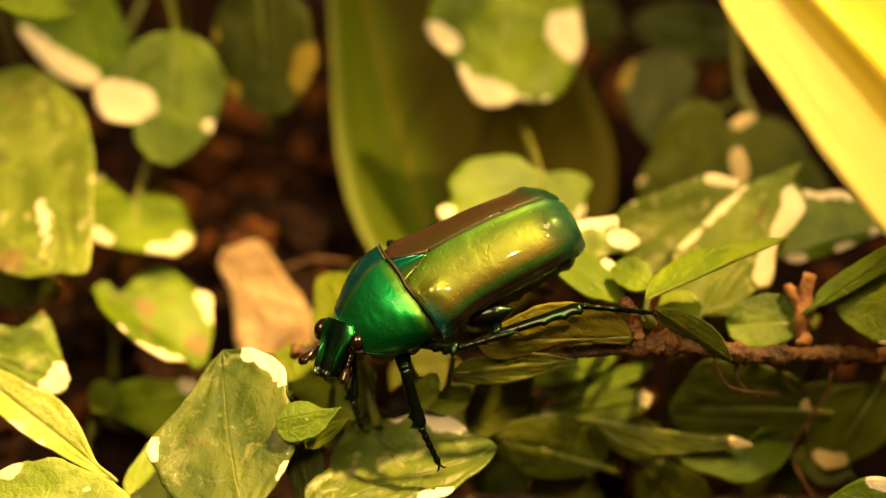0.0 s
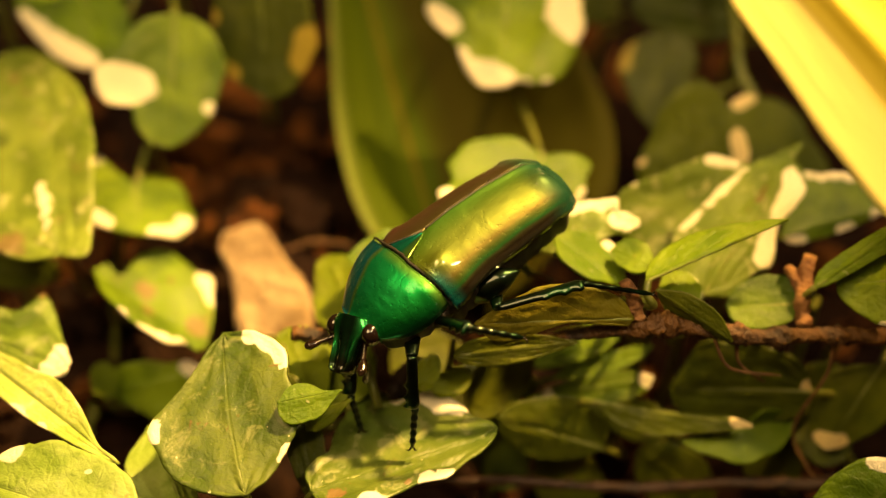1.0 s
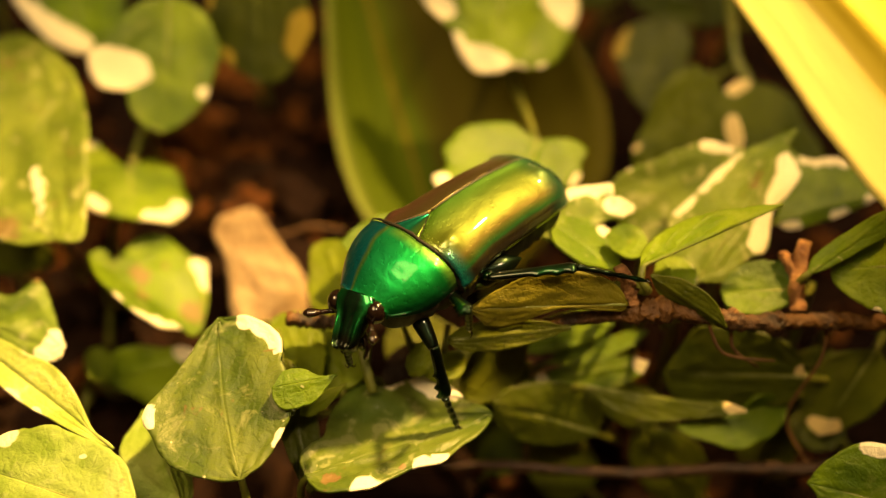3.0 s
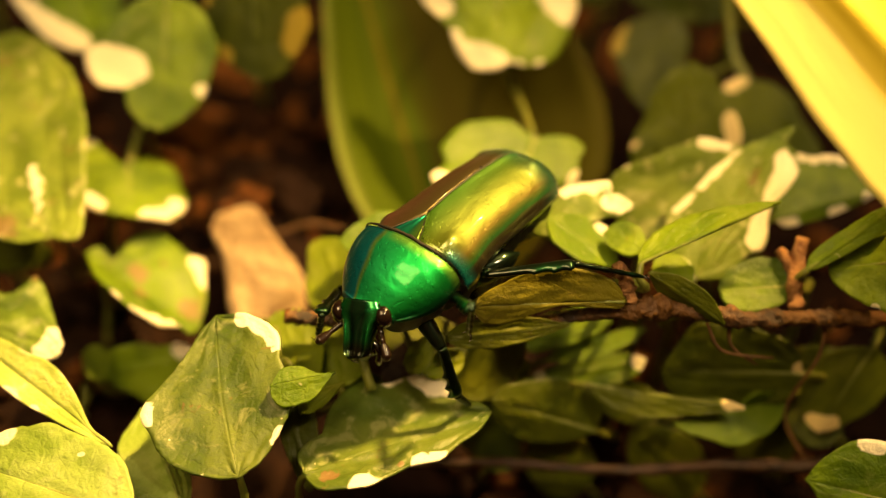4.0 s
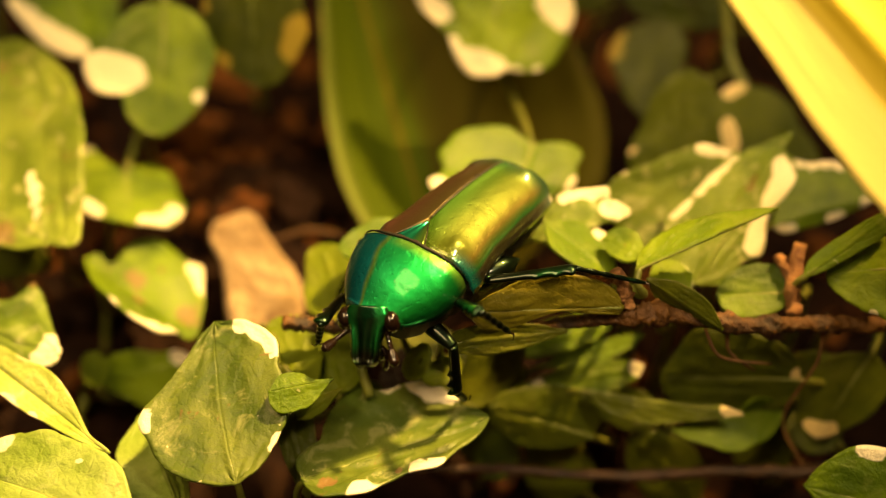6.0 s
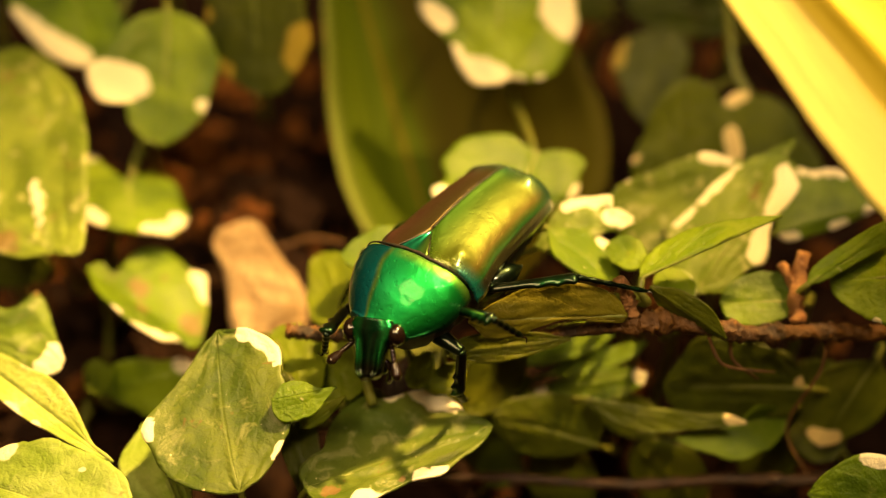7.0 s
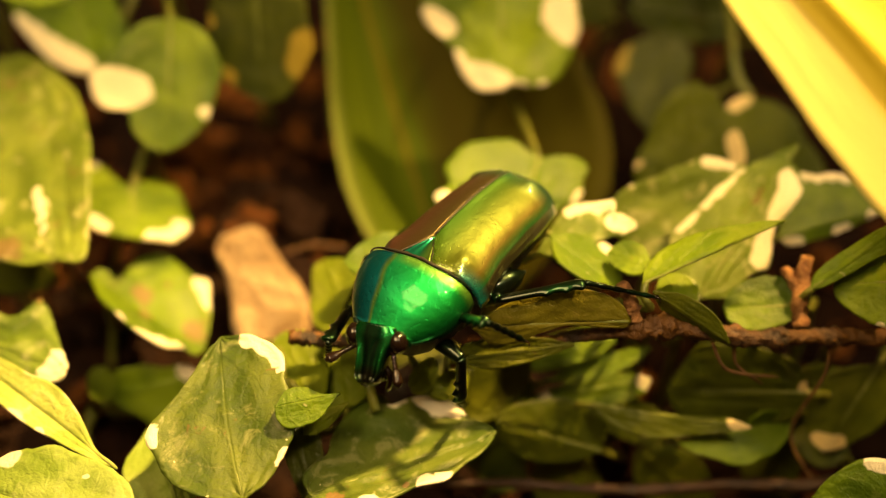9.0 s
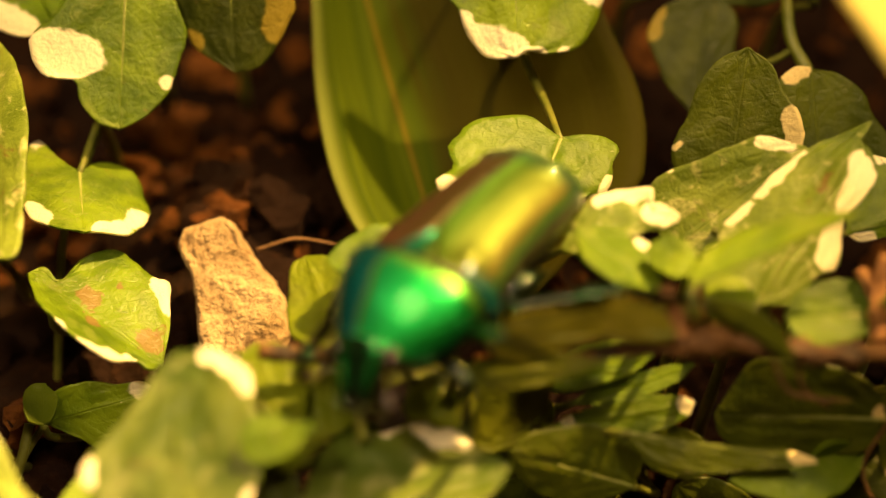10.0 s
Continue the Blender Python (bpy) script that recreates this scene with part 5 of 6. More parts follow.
def wing_case(side):
    rows, al, ac = [], [], []
    # This case is also narrower and tilted down, to suit its outline in view.
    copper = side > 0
    for s in steps(46):
        row, ra, rc = [], [], []
        for u in steps(30, 0.05, 8, False):
            f = (u * math.pi / 2)
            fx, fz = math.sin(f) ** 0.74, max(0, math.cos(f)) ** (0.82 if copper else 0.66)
            x0 = 4.7 * fx
            front = 0.36 + (2.91 - 0.36) * min(1, x0 / 1.36) if x0 < 1.36 else 2.93 - 0.45 * ((x0 - 1.36) / 3.3) ** 2
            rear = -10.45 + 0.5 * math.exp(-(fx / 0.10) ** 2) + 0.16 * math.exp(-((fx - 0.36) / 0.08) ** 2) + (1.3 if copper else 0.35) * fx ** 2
            y = front + (rear - front) * s
            w, top, low = smooth(BACK_WIDTH, y), smooth(BACK_TOP, y), smooth(BACK_LOW, y)
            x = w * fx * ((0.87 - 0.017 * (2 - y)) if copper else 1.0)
            z = low + (top - low) * fz
            if not copper:
                z -= 0.10 * math.exp(-((x - 0.75) / 0.5) ** 2) * min(1, max(0, (-y - 2) / 4))
            z += 0.42 * math.exp(-((x - 2.6) / 0.75) ** 2 - ((y + 8.6) / 0.7) ** 2)
            z += 0.36 * math.exp(-((x - 3.1) / 0.6) ** 2 - ((y - 1.6) / 0.75) ** 2)
            x += 0.10 * (u > 0.965)
            z += bead(s * 13, 0.06) + (-0.05 * math.exp(-(x / 0.3) ** 2) if copper else bead(x, 0.0)) + (bead((1 - s) * 13, 0.05) if u < 0.9 else 0)
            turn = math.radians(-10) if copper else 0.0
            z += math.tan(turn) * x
            row.append(Vector((side * (x + 0.065), y, z)) * MM)
            ra.append(s), rc.append(u)
        rows.append(row), al.append(ra), ac.append(rc)
    me = grid_mesh("elytron", rows, fields={"along": al, "across": ac})
    if side < 0:
        me.flip_normals()
    return me


# small hollows and swellings on the neck shield: x, y, radius, height
DENTS = [(-3.75, 3.75, 0.45, 0.16), (-0.4, 6.2, 0.16, -0.05), (-0.9, 5.9, 0.13, -0.04), (-1.6, 6.4, 0.2, -0.05), (-2.0, 5.7, 0.3, -0.05), (-1.2, 5.0, 0.5, 0.04), (-2.9, 4.6, 0.4, 0.06), (-0.2, 5.0, 0.35, 0.035), (-3.2, 5.2, 0.18, -0.05), (1.6, 5.6, 0.3, -0.03), (-2.4, 6.3, 0.12, -0.04)]


def pronotum_mesh():
    rows, al, ac = [], [], []
    across = [-1 + 2 * t for t in steps(42, 0.02, 5)]
    for s in steps(34, 0.04, 8):
        row, ra, rc = [], [], []
        for u in across:
            f = u * math.pi / 2
            fx, fz = math.copysign(abs(math.sin(f)) ** 0.86, f), max(0, math.cos(f)) ** 0.86
            ax = abs(4.65 * fx)
            back = 3.17 - 0.10 * math.exp(-(ax / 1.2) ** 4) - 0.42 * max(0, (ax - 1.4) / 3.25) ** 1.5
            front = 8.45 - 0.55 * abs(fx) ** 3
            y = back + (front - back) * s
            w, top, low = smooth(SHIELD_WIDTH, y), smooth(SHIELD_TOP, y), smooth(SHIELD_LOW, y)
            z = low + (top - low) * fz
            z += bead(s * 5.5, 0.07) + bead((1 - s) * 5.5, 0.10, 0.12, 0.07)
            side_rim = (1 - abs(u)) * 7
            z += 0.10 * math.exp(-((side_rim - 0.25) / 0.12) ** 2) - 0.12 * math.exp(-((side_rim - 0.6) / 0.2) ** 2)
            z += sum(1.15 * h * math.exp(-((w * fx - px) / pr) ** 2 - ((y - py) / pr) ** 2) for px, py, pr, h in DENTS)
            row.append(Vector((w * fx, y, z)) * MM)
            ra.append(s), rc.append(u)
        rows.append(row), al.append(ra), ac.append(rc)
    me = grid_mesh("pronotum", rows, fields={"along": al, "across": ac})
    return me


def scutellum_mesh():
    rows, al, ac = [], [], []
    for i in range(13):
        s = i / 12
        w = 1.29 * (1 - s) ** 0.95 + 0.02
        y = 2.95 - 2.6 * s
        row = [Vector((w * v, y + 0.04 * abs(v), 3.90 + 0.05 * math.exp(-((abs(v) - 0.86) / 0.08) ** 2) - 0.05 * math.exp(-(v / 0.3) ** 2) - 0.16 * (abs(v) > 0.97) - 0.10 * (i == 0))) * MM for v in [-1 + k / 10 for k in range(21)]]
        rows.append(row), al.append([s] * 21), ac.append([-1 + k / 10 for k in range(21)])
    me = grid_mesh("scutellum", rows, fields={"along": al, "across": ac})
    me.flip_normals()
    return me


def seam_lines():
    """Where the plates of the back meet: behind the shield, down the middle, beside the small triangle."""
    rear = []
    for j in range(25):
        x = -4.45 + 8.9 * j / 24
        ax = abs(x)
        y = 3.03 - 0.10 * math.exp(-(ax / 1.2) ** 4) - 0.42 * max(0, (ax - 1.4) / 3.25) ** 1.5
        fx = min(1, ax / 4.68)
        f = math.asin(fx ** (1 / 0.86))
        z = smooth(SHIELD_LOW, y) + (smooth(SHIELD_TOP, y) - smooth(SHIELD_LOW, y)) * math.cos(f) ** 0.86
        rear.append(Vector((x, y, z + 0.05)) * MM)
    middle = [Vector((0, y, smooth(BACK_TOP, y) + 0.03)) * MM for y in [0.3 - 10.2 * k / 20 for k in range(21)]]
    sides = [[Vector((side * 1.36 * (1 - k / 6), 2.93 - 2.55 * k / 6, 3.86)) * MM for k in range(7)] for side in (1, -1)]
    return [("rear_seam", rear), ("wing_seam", middle), ("side_seam", sides[0]), ("side_seam", sides[1])]


def under_body(y0, y1, name):
    """The dark underside between two places along the body."""
    rows = []
    for i in range(21):
        y = y0 + (y1 - y0) * i / 20
        w = (smooth(BACK_WIDTH, y) if y < 2.6 else smooth(SHIELD_WIDTH, y)) * 0.965
        low = smooth(BACK_LOW, y) if y < 2.6 else smooth(SHIELD_LOW, y)
        close = min(1, max(0.15, (y + 10.3) / 1.2), max(0.3, (8.7 - y) / 1.5))
        ring = []
        for j in range(28):
            a = 2 * math.pi * j / 28
            x, z = w * math.copysign(abs(math.cos(a)) ** (1.0 if math.sin(a) > 0 else 0.38), math.cos(a)), (0.9 if math.sin(a) > 0 else 3.3 - 1.2 * min(1, max(0, (y - 1.5) / 3))) * math.sin(a) * close
            x *= 1 - 0.12 * max(0, -math.sin(a)) + 0.05 * math.sin(y * 4.2) ** 3
            ring.append(Vector((x, y, 0.25 + 0.3 * low + z)) * MM)
        rows.append(ring)
    return grid_mesh(name, rows, closed=True, caps=True)


def head_mesh():
    """A squarish head: raised rims, a low keel between two hollows, upturned front edge."""
    width = [(-0.4, 1.5), (0.2, 1.78), (0.7, 1.64), (1.3, 1.26), (2.2, 1.08), (3.0, 1.06), (3.5, 0.90), (3.8, 0.50)]
    rows, al, ac = [], [], []
    for i in range(29):
        y = -0.4 + 4.2 * i / 28
        w = lerp_table(width, y)
        ring, ra, rc = [], [], []
        for j in range(48):
            a = 2 * math.pi * j / 48
            c, s = math.cos(a), math.sin(a)
            x = w * math.copysign(abs(c) ** 0.72, c)
            u = abs(x / w)
            front = max(0, (y - 0.5) / 3.3)
            if s >= 0:
                z = 0.85 * s ** 0.75 * (1 - 0.25 * front)
                z += (0.20 * math.exp(-((u - 0.80) / 0.16) ** 2) - 0.20 * math.exp(-((u - 0.42) / 0.2) ** 2) + 0.06 * math.exp(-(u / 0.2) ** 2)) * min(1, front * 2)
                z += 0.14 * math.exp(-((y - 3.6) / 0.16) ** 2) * (1 - 0.6 * math.exp(-(u / 0.25) ** 2))
            else:
                z = -1.05 * abs(s) ** 0.6 * (1 - 0.35 * front)
            ring.append(Vector((x, y + 0.10 * u * u * (y > 3.0), z - 0.10 * front ** 2)) * MM)
            ra.append(i / 28), rc.append(u)
        rows.append(ring), al.append(ra), ac.append(rc)
    return grid_mesh("head", rows, closed=True, caps=True, fields={"along": al, "across": ac})


def eye_mesh():
    bm = bmesh.new()
    bmesh.ops.create_icosphere(bm, subdivisions=3, radius=0.88 * MM)
    for f in bm.faces:
        f.smooth = True
    for v in bm.verts:
        v.co.x *= 0.8
    return bm


def bar(name, length, stations, flat=0.7, sides=12, teeth=(), lobes=0.0):
    """A leg or antenna piece along +y: (place, radius) stations, teeth (place, size) on its outer edge."""
    rows, n = [], 22
    for i in range(n + 1):
        f = i / n
        r = lerp_table(stations, f)
        if lobes:
            r *= 1 + lobes * math.sin(f * math.pi * 2 * 5)
        ring = []
        for j in range(sides):
            a = 2 * math.pi * j / sides
            q = r
            for place, size in teeth:
                q += size * math.exp(-((f - place) / 0.045) ** 2) * max(0, math.cos(a)) ** 6
            ring.append(Vector((q * math.cos(a), f * length, q * flat * math.sin(a))) * MM)
        rows.append(ring)
    k = len(rows[0])
    return grid_mesh(name, rows, closed=True, caps=True, fields={"along": [[i / n] * k for i in range(n + 1)], "across": [[0.7] * k for i in range(n + 1)]})


def claw(parent, length):
    for side in (-1, 1):
        pts = [(0, length * 0.97, 0), (side * 0.25, length * 0.97 + 0.35, 0.05), (side * 0.45, length * 0.97 + 0.45, -0.30)]
        part("claw", tube("claw", [Vector(p) * MM for p in pts], (0.10 * MM, 0.07 * MM, 0.015 * MM), 8, 6), HORN, parent)


MOVING = {}


def beetle():
    body = thing("beetle", (0, 0, 0), "shiny metallic green and gold beetle clinging to a leafy twig", "beetle")
    MOVING["beetle"] = body
    part("abdomen", under_body(-10.2, 0.8, "abdomen"), DARK, body, "blackish green underside")
    part("thorax", under_body(0.8, 7.4, "thorax"), DARK, body, "blackish green underside")
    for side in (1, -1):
        e = part("elytron", wing_case(side), ELYTRON if side < 0 else ELYTRON_COPPER_SHEEN, body, "gold-green metallic wing case" if side < 0 else "green metallic wing case, coppery angle sheen put into its colour")
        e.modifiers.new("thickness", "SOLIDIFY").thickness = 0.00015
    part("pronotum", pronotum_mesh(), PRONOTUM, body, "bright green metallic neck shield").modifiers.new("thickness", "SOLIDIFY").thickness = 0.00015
    part("scutellum", scutellum_mesh(), SCUTELLUM, body, "blue-green triangular plate").modifiers.new("thickness", "SOLIDIFY").thickness = 0.00025
    # Dark strips laid in the seams: the gaps' shade put into shape and colour.
    for name, line in seam_lines():
        part(name, tube(name, line, (0.05 * MM, 0.125 * MM, 0.125 * MM, 0.05 * MM), 40, 7, 0.5, 2), DARK, body, "thin dark strip standing for the shade in the gap between the plates")
    for x, y, size in ((0.10, -5.9, 0.17), (-0.05, -6.35, 0.12), (0.12, -6.6, 0.10)):
        bm = bmesh.new()
        bmesh.ops.create_icosphere(bm, subdivisions=2, radius=size * MM)
        for f in bm.faces:
            f.smooth = True
        part("droplet", bm, HORN, body, "tiny shiny droplet on the wing seam").location = (x * MM, y * MM, (smooth(BACK_TOP, y) + 0.02) * MM)
    head = part("head", head_mesh(), HEAD, body, "square green metallic head")
    MOVING["head"] = head
    for side in (1, -1):
        part("eye", eye_mesh(), EYE, head, "glossy dark brown eye").location = (side * 1.68 * MM, 0.55 * MM, -0.12 * MM)
        part("palp", tube("palp", [Vector(p) * MM for p in ((side * 0.7, 2.3, -0.6), (side * 1.25, 3.0, -1.0), (side * 1.05, 3.7, -1.6), (side * 0.8, 4.0, -2.2))], (0.2 * MM, 0.30 * MM, 0.20 * MM, 0.26 * MM, 0.10 * MM), 14, 9), HORN, head, "short jointed brown feeler at the mouth")
        part("jaw", tube("jaw", [Vector(p) * MM for p in ((side * 0.35, 2.2, -0.7), (side * 0.55, 2.9, -1.5), (side * 0.3, 3.3, -2.0))], (0.45 * MM, 0.5 * MM, 0.2 * MM), 10, 9), HORN, head, "dark brown brush-like mouthpart")
    for side in (1, -1):
        pts = [(side * 2.6, 0.4, -0.9), (side * 3.9, -0.6, -0.5), (side * 4.8, -1.9, -0.2), (side * 5.3, -3.0, -0.1)]
        part("coxa", tube("coxa", [Vector(p) * MM for p in pts], (1.1 * MM, 1.25 * MM, 0.85 * MM, 0.08 * MM), 16, 12), LEG, body, "pointed blackish hip plate")
    for key in ("antenna_r", "antenna_l"):
        a = part("antenna", bar("antenna", 1.5, [(0, 0.24), (0.15, 0.30), (0.3, 0.19), (1, 0.19)], 1.0, 10, (), 0.06), HORN, body, "brown antenna with a clubbed end")
        part("club", bar("club", 1.3, [(0, 0.18), (0.3, 0.34), (0.75, 0.42), (1, 0.16)], 0.8), HORN, a).location = (0, 1.45 * MM, 0)
        MOVING[key] = a
    for key, (lf, lt, la) in LEGS.items():
        f = part("femur", bar("femur", lf, [(0, 0.50), (0.4, 0.68), (0.85, 0.50), (1, 0.40)], 0.7), LEG, body)
        t = part("tibia", bar("tibia", lt, [(0, 0.34), (0.1, 0.40), (0.6, 0.42), (0.93, 0.50), (1, 0.34)] if "hind" not in key else [(0, 0.30), (0.1, 0.38), (0.6, 0.40), (0.93, 0.46), (1, 0.28)], 0.7, 14, ((0.55, 0.25), (0.78, 0.3), (0.97, 0.35))), LEG, body)
        a = part("tarsus", bar("tarsus", la, [(0, 0.27), (0.9, 0.23), (1, 0.15)] if "hind" not in key else [(0, 0.21), (0.9, 0.18), (1, 0.12)], 1.0, 10, (), 0.16), LEG, body, "jointed dark foot")
        claw(a, la)
        MOVING[key + "_femur"], MOVING[key + "_tibia"], MOVING[key + "_tarsus"] = f, t, a


# lengths of thigh, shin and foot of each leg
LEGS = {"fore_l": (3.4, 4.4, 3.2), "fore_r": (3.4, 4.2, 3.0), "mid_l": (3.8, 4.0, 4.2), "mid_r": (3.8, 4.0, 4.2), "hind_l": (4.2, 6.4, 5.6), "hind_r": (4.2, 6.0, 4.6)}
beetle()



def motions():
    walk(MOVING["beetle"], [
        (0, pose(-0.02 * MM, -1.81 * MM, 22.47 * MM, -13.4, 2.9, 117.5)),
        (0.5, pose(0.15 * MM, -1.79 * MM, 22.46 * MM, -12.7, 11.9, 123.1)),
        (0.8, pose(-0.04 * MM, -1.74 * MM, 22.47 * MM, -14.2, 14.1, 124.7)),
        (1.2, pose(0.1 * MM, -1.74 * MM, 22.47 * MM, -10.1, 13.3, 128.8)),
        (1.5, pose(0.06 * MM, -1.79 * MM, 22.41 * MM, -7.5, 14.5, 129.1)),
        (2, pose(0.3 * MM, -1.75 * MM, 22.46 * MM, -1.7, 13.9, 133.2)),
        (2.5, pose(0.23 * MM, -1.62 * MM, 22.36 * MM, 0.5, 11, 134)),
        (4, pose(0.08 * MM, -1.86 * MM, 22.23 * MM, -0.8, 9.8, 140.5)),
        (5.5, pose(0.13 * MM, -1.93 * MM, 22.2 * MM, 4, 8.2, 144.5)),
        (7, pose(0.12 * MM, -2.06 * MM, 22.26 * MM, 1.9, 7.7, 146.7)),
        (8.5, pose(0.12 * MM, -2.06 * MM, 22.26 * MM, 1.9, 7.7, 146.7)),
        (10, pose(0.12 * MM, -2.06 * MM, 22.26 * MM, 1.9, 7.7, 146.7)),
    ])
    walk(MOVING["head"], [
        (0, pose(0 * MM, 8.2 * MM, 1.15 * MM, -24, 4.2, 29.5)),
        (0.5, pose(0 * MM, 8.2 * MM, 1.15 * MM, -31.6, 3.7, 25.6)),
        (0.8, pose(0 * MM, 8.2 * MM, 1.15 * MM, -29.8, 3.1, 21.4)),
        (1.2, pose(0 * MM, 8.2 * MM, 1.15 * MM, -30.6, 2.5, 16.9)),
        (1.5, pose(0 * MM, 8.2 * MM, 1.15 * MM, -32.2, 2.1, 14.2)),
        (2, pose(0 * MM, 8.2 * MM, 1.15 * MM, -35.1, 1.4, 9.1)),
        (2.5, pose(0 * MM, 8.2 * MM, 1.15 * MM, -37.4, 1.7, 11.3)),
        (4, pose(0 * MM, 8.2 * MM, 1.15 * MM, -40.2, 3.1, 20.9)),
        (5.5, pose(0 * MM, 8.2 * MM, 1.15 * MM, -44.5, 3.3, 22.3)),
        (7, pose(0 * MM, 8.2 * MM, 1.15 * MM, -41.1, 2.6, 17.5)),
        (8.5, pose(0 * MM, 8.2 * MM, 1.15 * MM, -39.6, 1.8, 11.9)),
        (10, pose(0 * MM, 8.2 * MM, 1.15 * MM, -39.6, 1.8, 11.9)),
    ])
    walk(MOVING["antenna_r"], [
        (0, pose(0.6 * MM, 9.58 * MM, 0.38 * MM, -2, 0, 13.9)),
        (0.5, pose(0.73 * MM, 9.44 * MM, 0.28 * MM, -5.6, -0.6, -2.9)),
        (0.8, pose(0.82 * MM, 9.41 * MM, 0.32 * MM, 4.4, -1.5, -12.2)),
        (1.2, pose(0.92 * MM, 9.34 * MM, 0.32 * MM, 9.2, -0.5, -24)),
        (1.5, pose(0.99 * MM, 9.27 * MM, 0.31 * MM, 7.8, -0.5, -24.5)),
        (2, pose(1.1 * MM, 9.14 * MM, 0.28 * MM, 7.2, 0.5, -31.9)),
        (2.5, pose(1.06 * MM, 9.15 * MM, 0.25 * MM, 14.4, 1.8, -41.8)),
        (4, pose(0.88 * MM, 9.26 * MM, 0.18 * MM, -15, -4.3, -18.3)),
        (5.5, pose(0.87 * MM, 9.22 * MM, 0.13 * MM, -19.6, -5.3, -22.2)),
        (7, pose(0.95 * MM, 9.2 * MM, 0.18 * MM, -18.9, -5.2, -22)),
        (8.5, pose(1.05 * MM, 9.13 * MM, 0.22 * MM, -10.3, -8.5, -32.1)),
        (10, pose(1.05 * MM, 9.13 * MM, 0.22 * MM, -10.3, -8.5, -32.1)),
    ])
    walk(MOVING["antenna_l"], [
        (0, pose(-1.57 * MM, 8.35 * MM, 0.57 * MM, -25.7, 0, 36)),
        (0.5, pose(-1.52 * MM, 8.37 * MM, 0.44 * MM, -35.4, -0, 35.9)),
        (0.8, pose(-1.5 * MM, 8.5 * MM, 0.46 * MM, -24.4, -2.2, 32.8)),
        (1.2, pose(-1.47 * MM, 8.61 * MM, 0.43 * MM, -6.5, 5.4, 49.6)),
        (1.5, pose(-1.44 * MM, 8.66 * MM, 0.4 * MM, -3.5, 5.9, 54.7)),
        (2, pose(-1.37 * MM, 8.75 * MM, 0.34 * MM, 3.2, 5.6, 49.2)),
        (2.5, pose(-1.39 * MM, 8.66 * MM, 0.32 * MM, 19, 5.2, 54.9)),
        (4, pose(-1.45 * MM, 8.37 * MM, 0.32 * MM, -44.2, 9.3, 42.3)),
        (5.5, pose(-1.44 * MM, 8.27 * MM, 0.27 * MM, -45.7, 9.2, 42.2)),
        (7, pose(-1.43 * MM, 8.45 * MM, 0.3 * MM, -43.2, 5.1, 38.2)),
        (8.5, pose(-1.39 * MM, 8.61 * MM, 0.3 * MM, -43.4, 4.4, 37.4)),
        (10, pose(-1.39 * MM, 8.61 * MM, 0.3 * MM, -43.4, 4.4, 37.4)),
    ])
    walk(MOVING["fore_l_femur"], [
        (0, pose(-1.9 * MM, 5 * MM, -0.9 * MM, 12.7, 0, 72.1)),
        (0.5, pose(-1.9 * MM, 5 * MM, -0.9 * MM, 15.3, 2.8, 59.4)),
        (0.8, pose(-1.9 * MM, 5 * MM, -0.9 * MM, 11.9, 3.7, 56.2)),
        (1.2, pose(-1.9 * MM, 5 * MM, -0.9 * MM, 2.7, 4.5, 52.2)),
        (1.5, pose(-1.9 * MM, 5 * MM, -0.9 * MM, 14.8, 3.6, 68.9)),
        (2, pose(-1.9 * MM, 5 * MM, -0.9 * MM, -32.1, 7.3, 54)),
        (2.5, pose(-1.9 * MM, 5 * MM, -0.9 * MM, -33.4, 11.1, 60.3)),
        (4, pose(-1.9 * MM, 5 * MM, -0.9 * MM, -41.6, 13.8, 64.5)),
        (5.5, pose(-1.9 * MM, 5 * MM, -0.9 * MM, -27.8, 18.1, 69.7)),
        (7, pose(-1.9 * MM, 5 * MM, -0.9 * MM, -14.8, 22.3, 78.7)),
        (8.5, pose(-1.9 * MM, 5 * MM, -0.9 * MM, -10.3, 20.9, 73.2)),
        (10, pose(-1.9 * MM, 5 * MM, -0.9 * MM, -10.3, 20.9, 73.2)),
    ])
    walk(MOVING["fore_l_tibia"], [
        (0, pose(-5.06 * MM, 6.02 * MM, -0.15 * MM, -49, -0, 70.4)),
        (0.5, pose(-4.7 * MM, 6.71 * MM, -0.01 * MM, -40.9, -5.8, 65.3)),
        (0.8, pose(-4.64 * MM, 6.89 * MM, -0.2 * MM, -74.1, -13.1, 56.6)),
        (1.2, pose(-4.58 * MM, 7.09 * MM, -0.74 * MM, -72.8, -19.5, 54.6)),
        (1.5, pose(-4.95 * MM, 6.23 * MM, -0.03 * MM, -78.3, 13.8, 64.6)),
        (2, pose(-4.36 * MM, 6.51 * MM, -2.69 * MM, -77.4, 4.3, 62.7)),
        (2.5, pose(-4.55 * MM, 6.09 * MM, -2.73 * MM, -78.2, 0, 61.7)),
        (4, pose(-4.43 * MM, 5.61 * MM, -3.09 * MM, -77.8, 2.5, 62.2)),
        (5.5, pose(-4.89 * MM, 5.58 * MM, -2.41 * MM, -82.9, -0, 61.7)),
        (7, pose(-5.19 * MM, 5.32 * MM, -1.7 * MM, -93.4, -6.7, 60.9)),
        (8.5, pose(-5.17 * MM, 5.76 * MM, -1.47 * MM, -93.4, -4.5, 60.7)),
        (10, pose(-5.17 * MM, 5.76 * MM, -1.47 * MM, -93.4, -4.5, 60.7)),
    ])
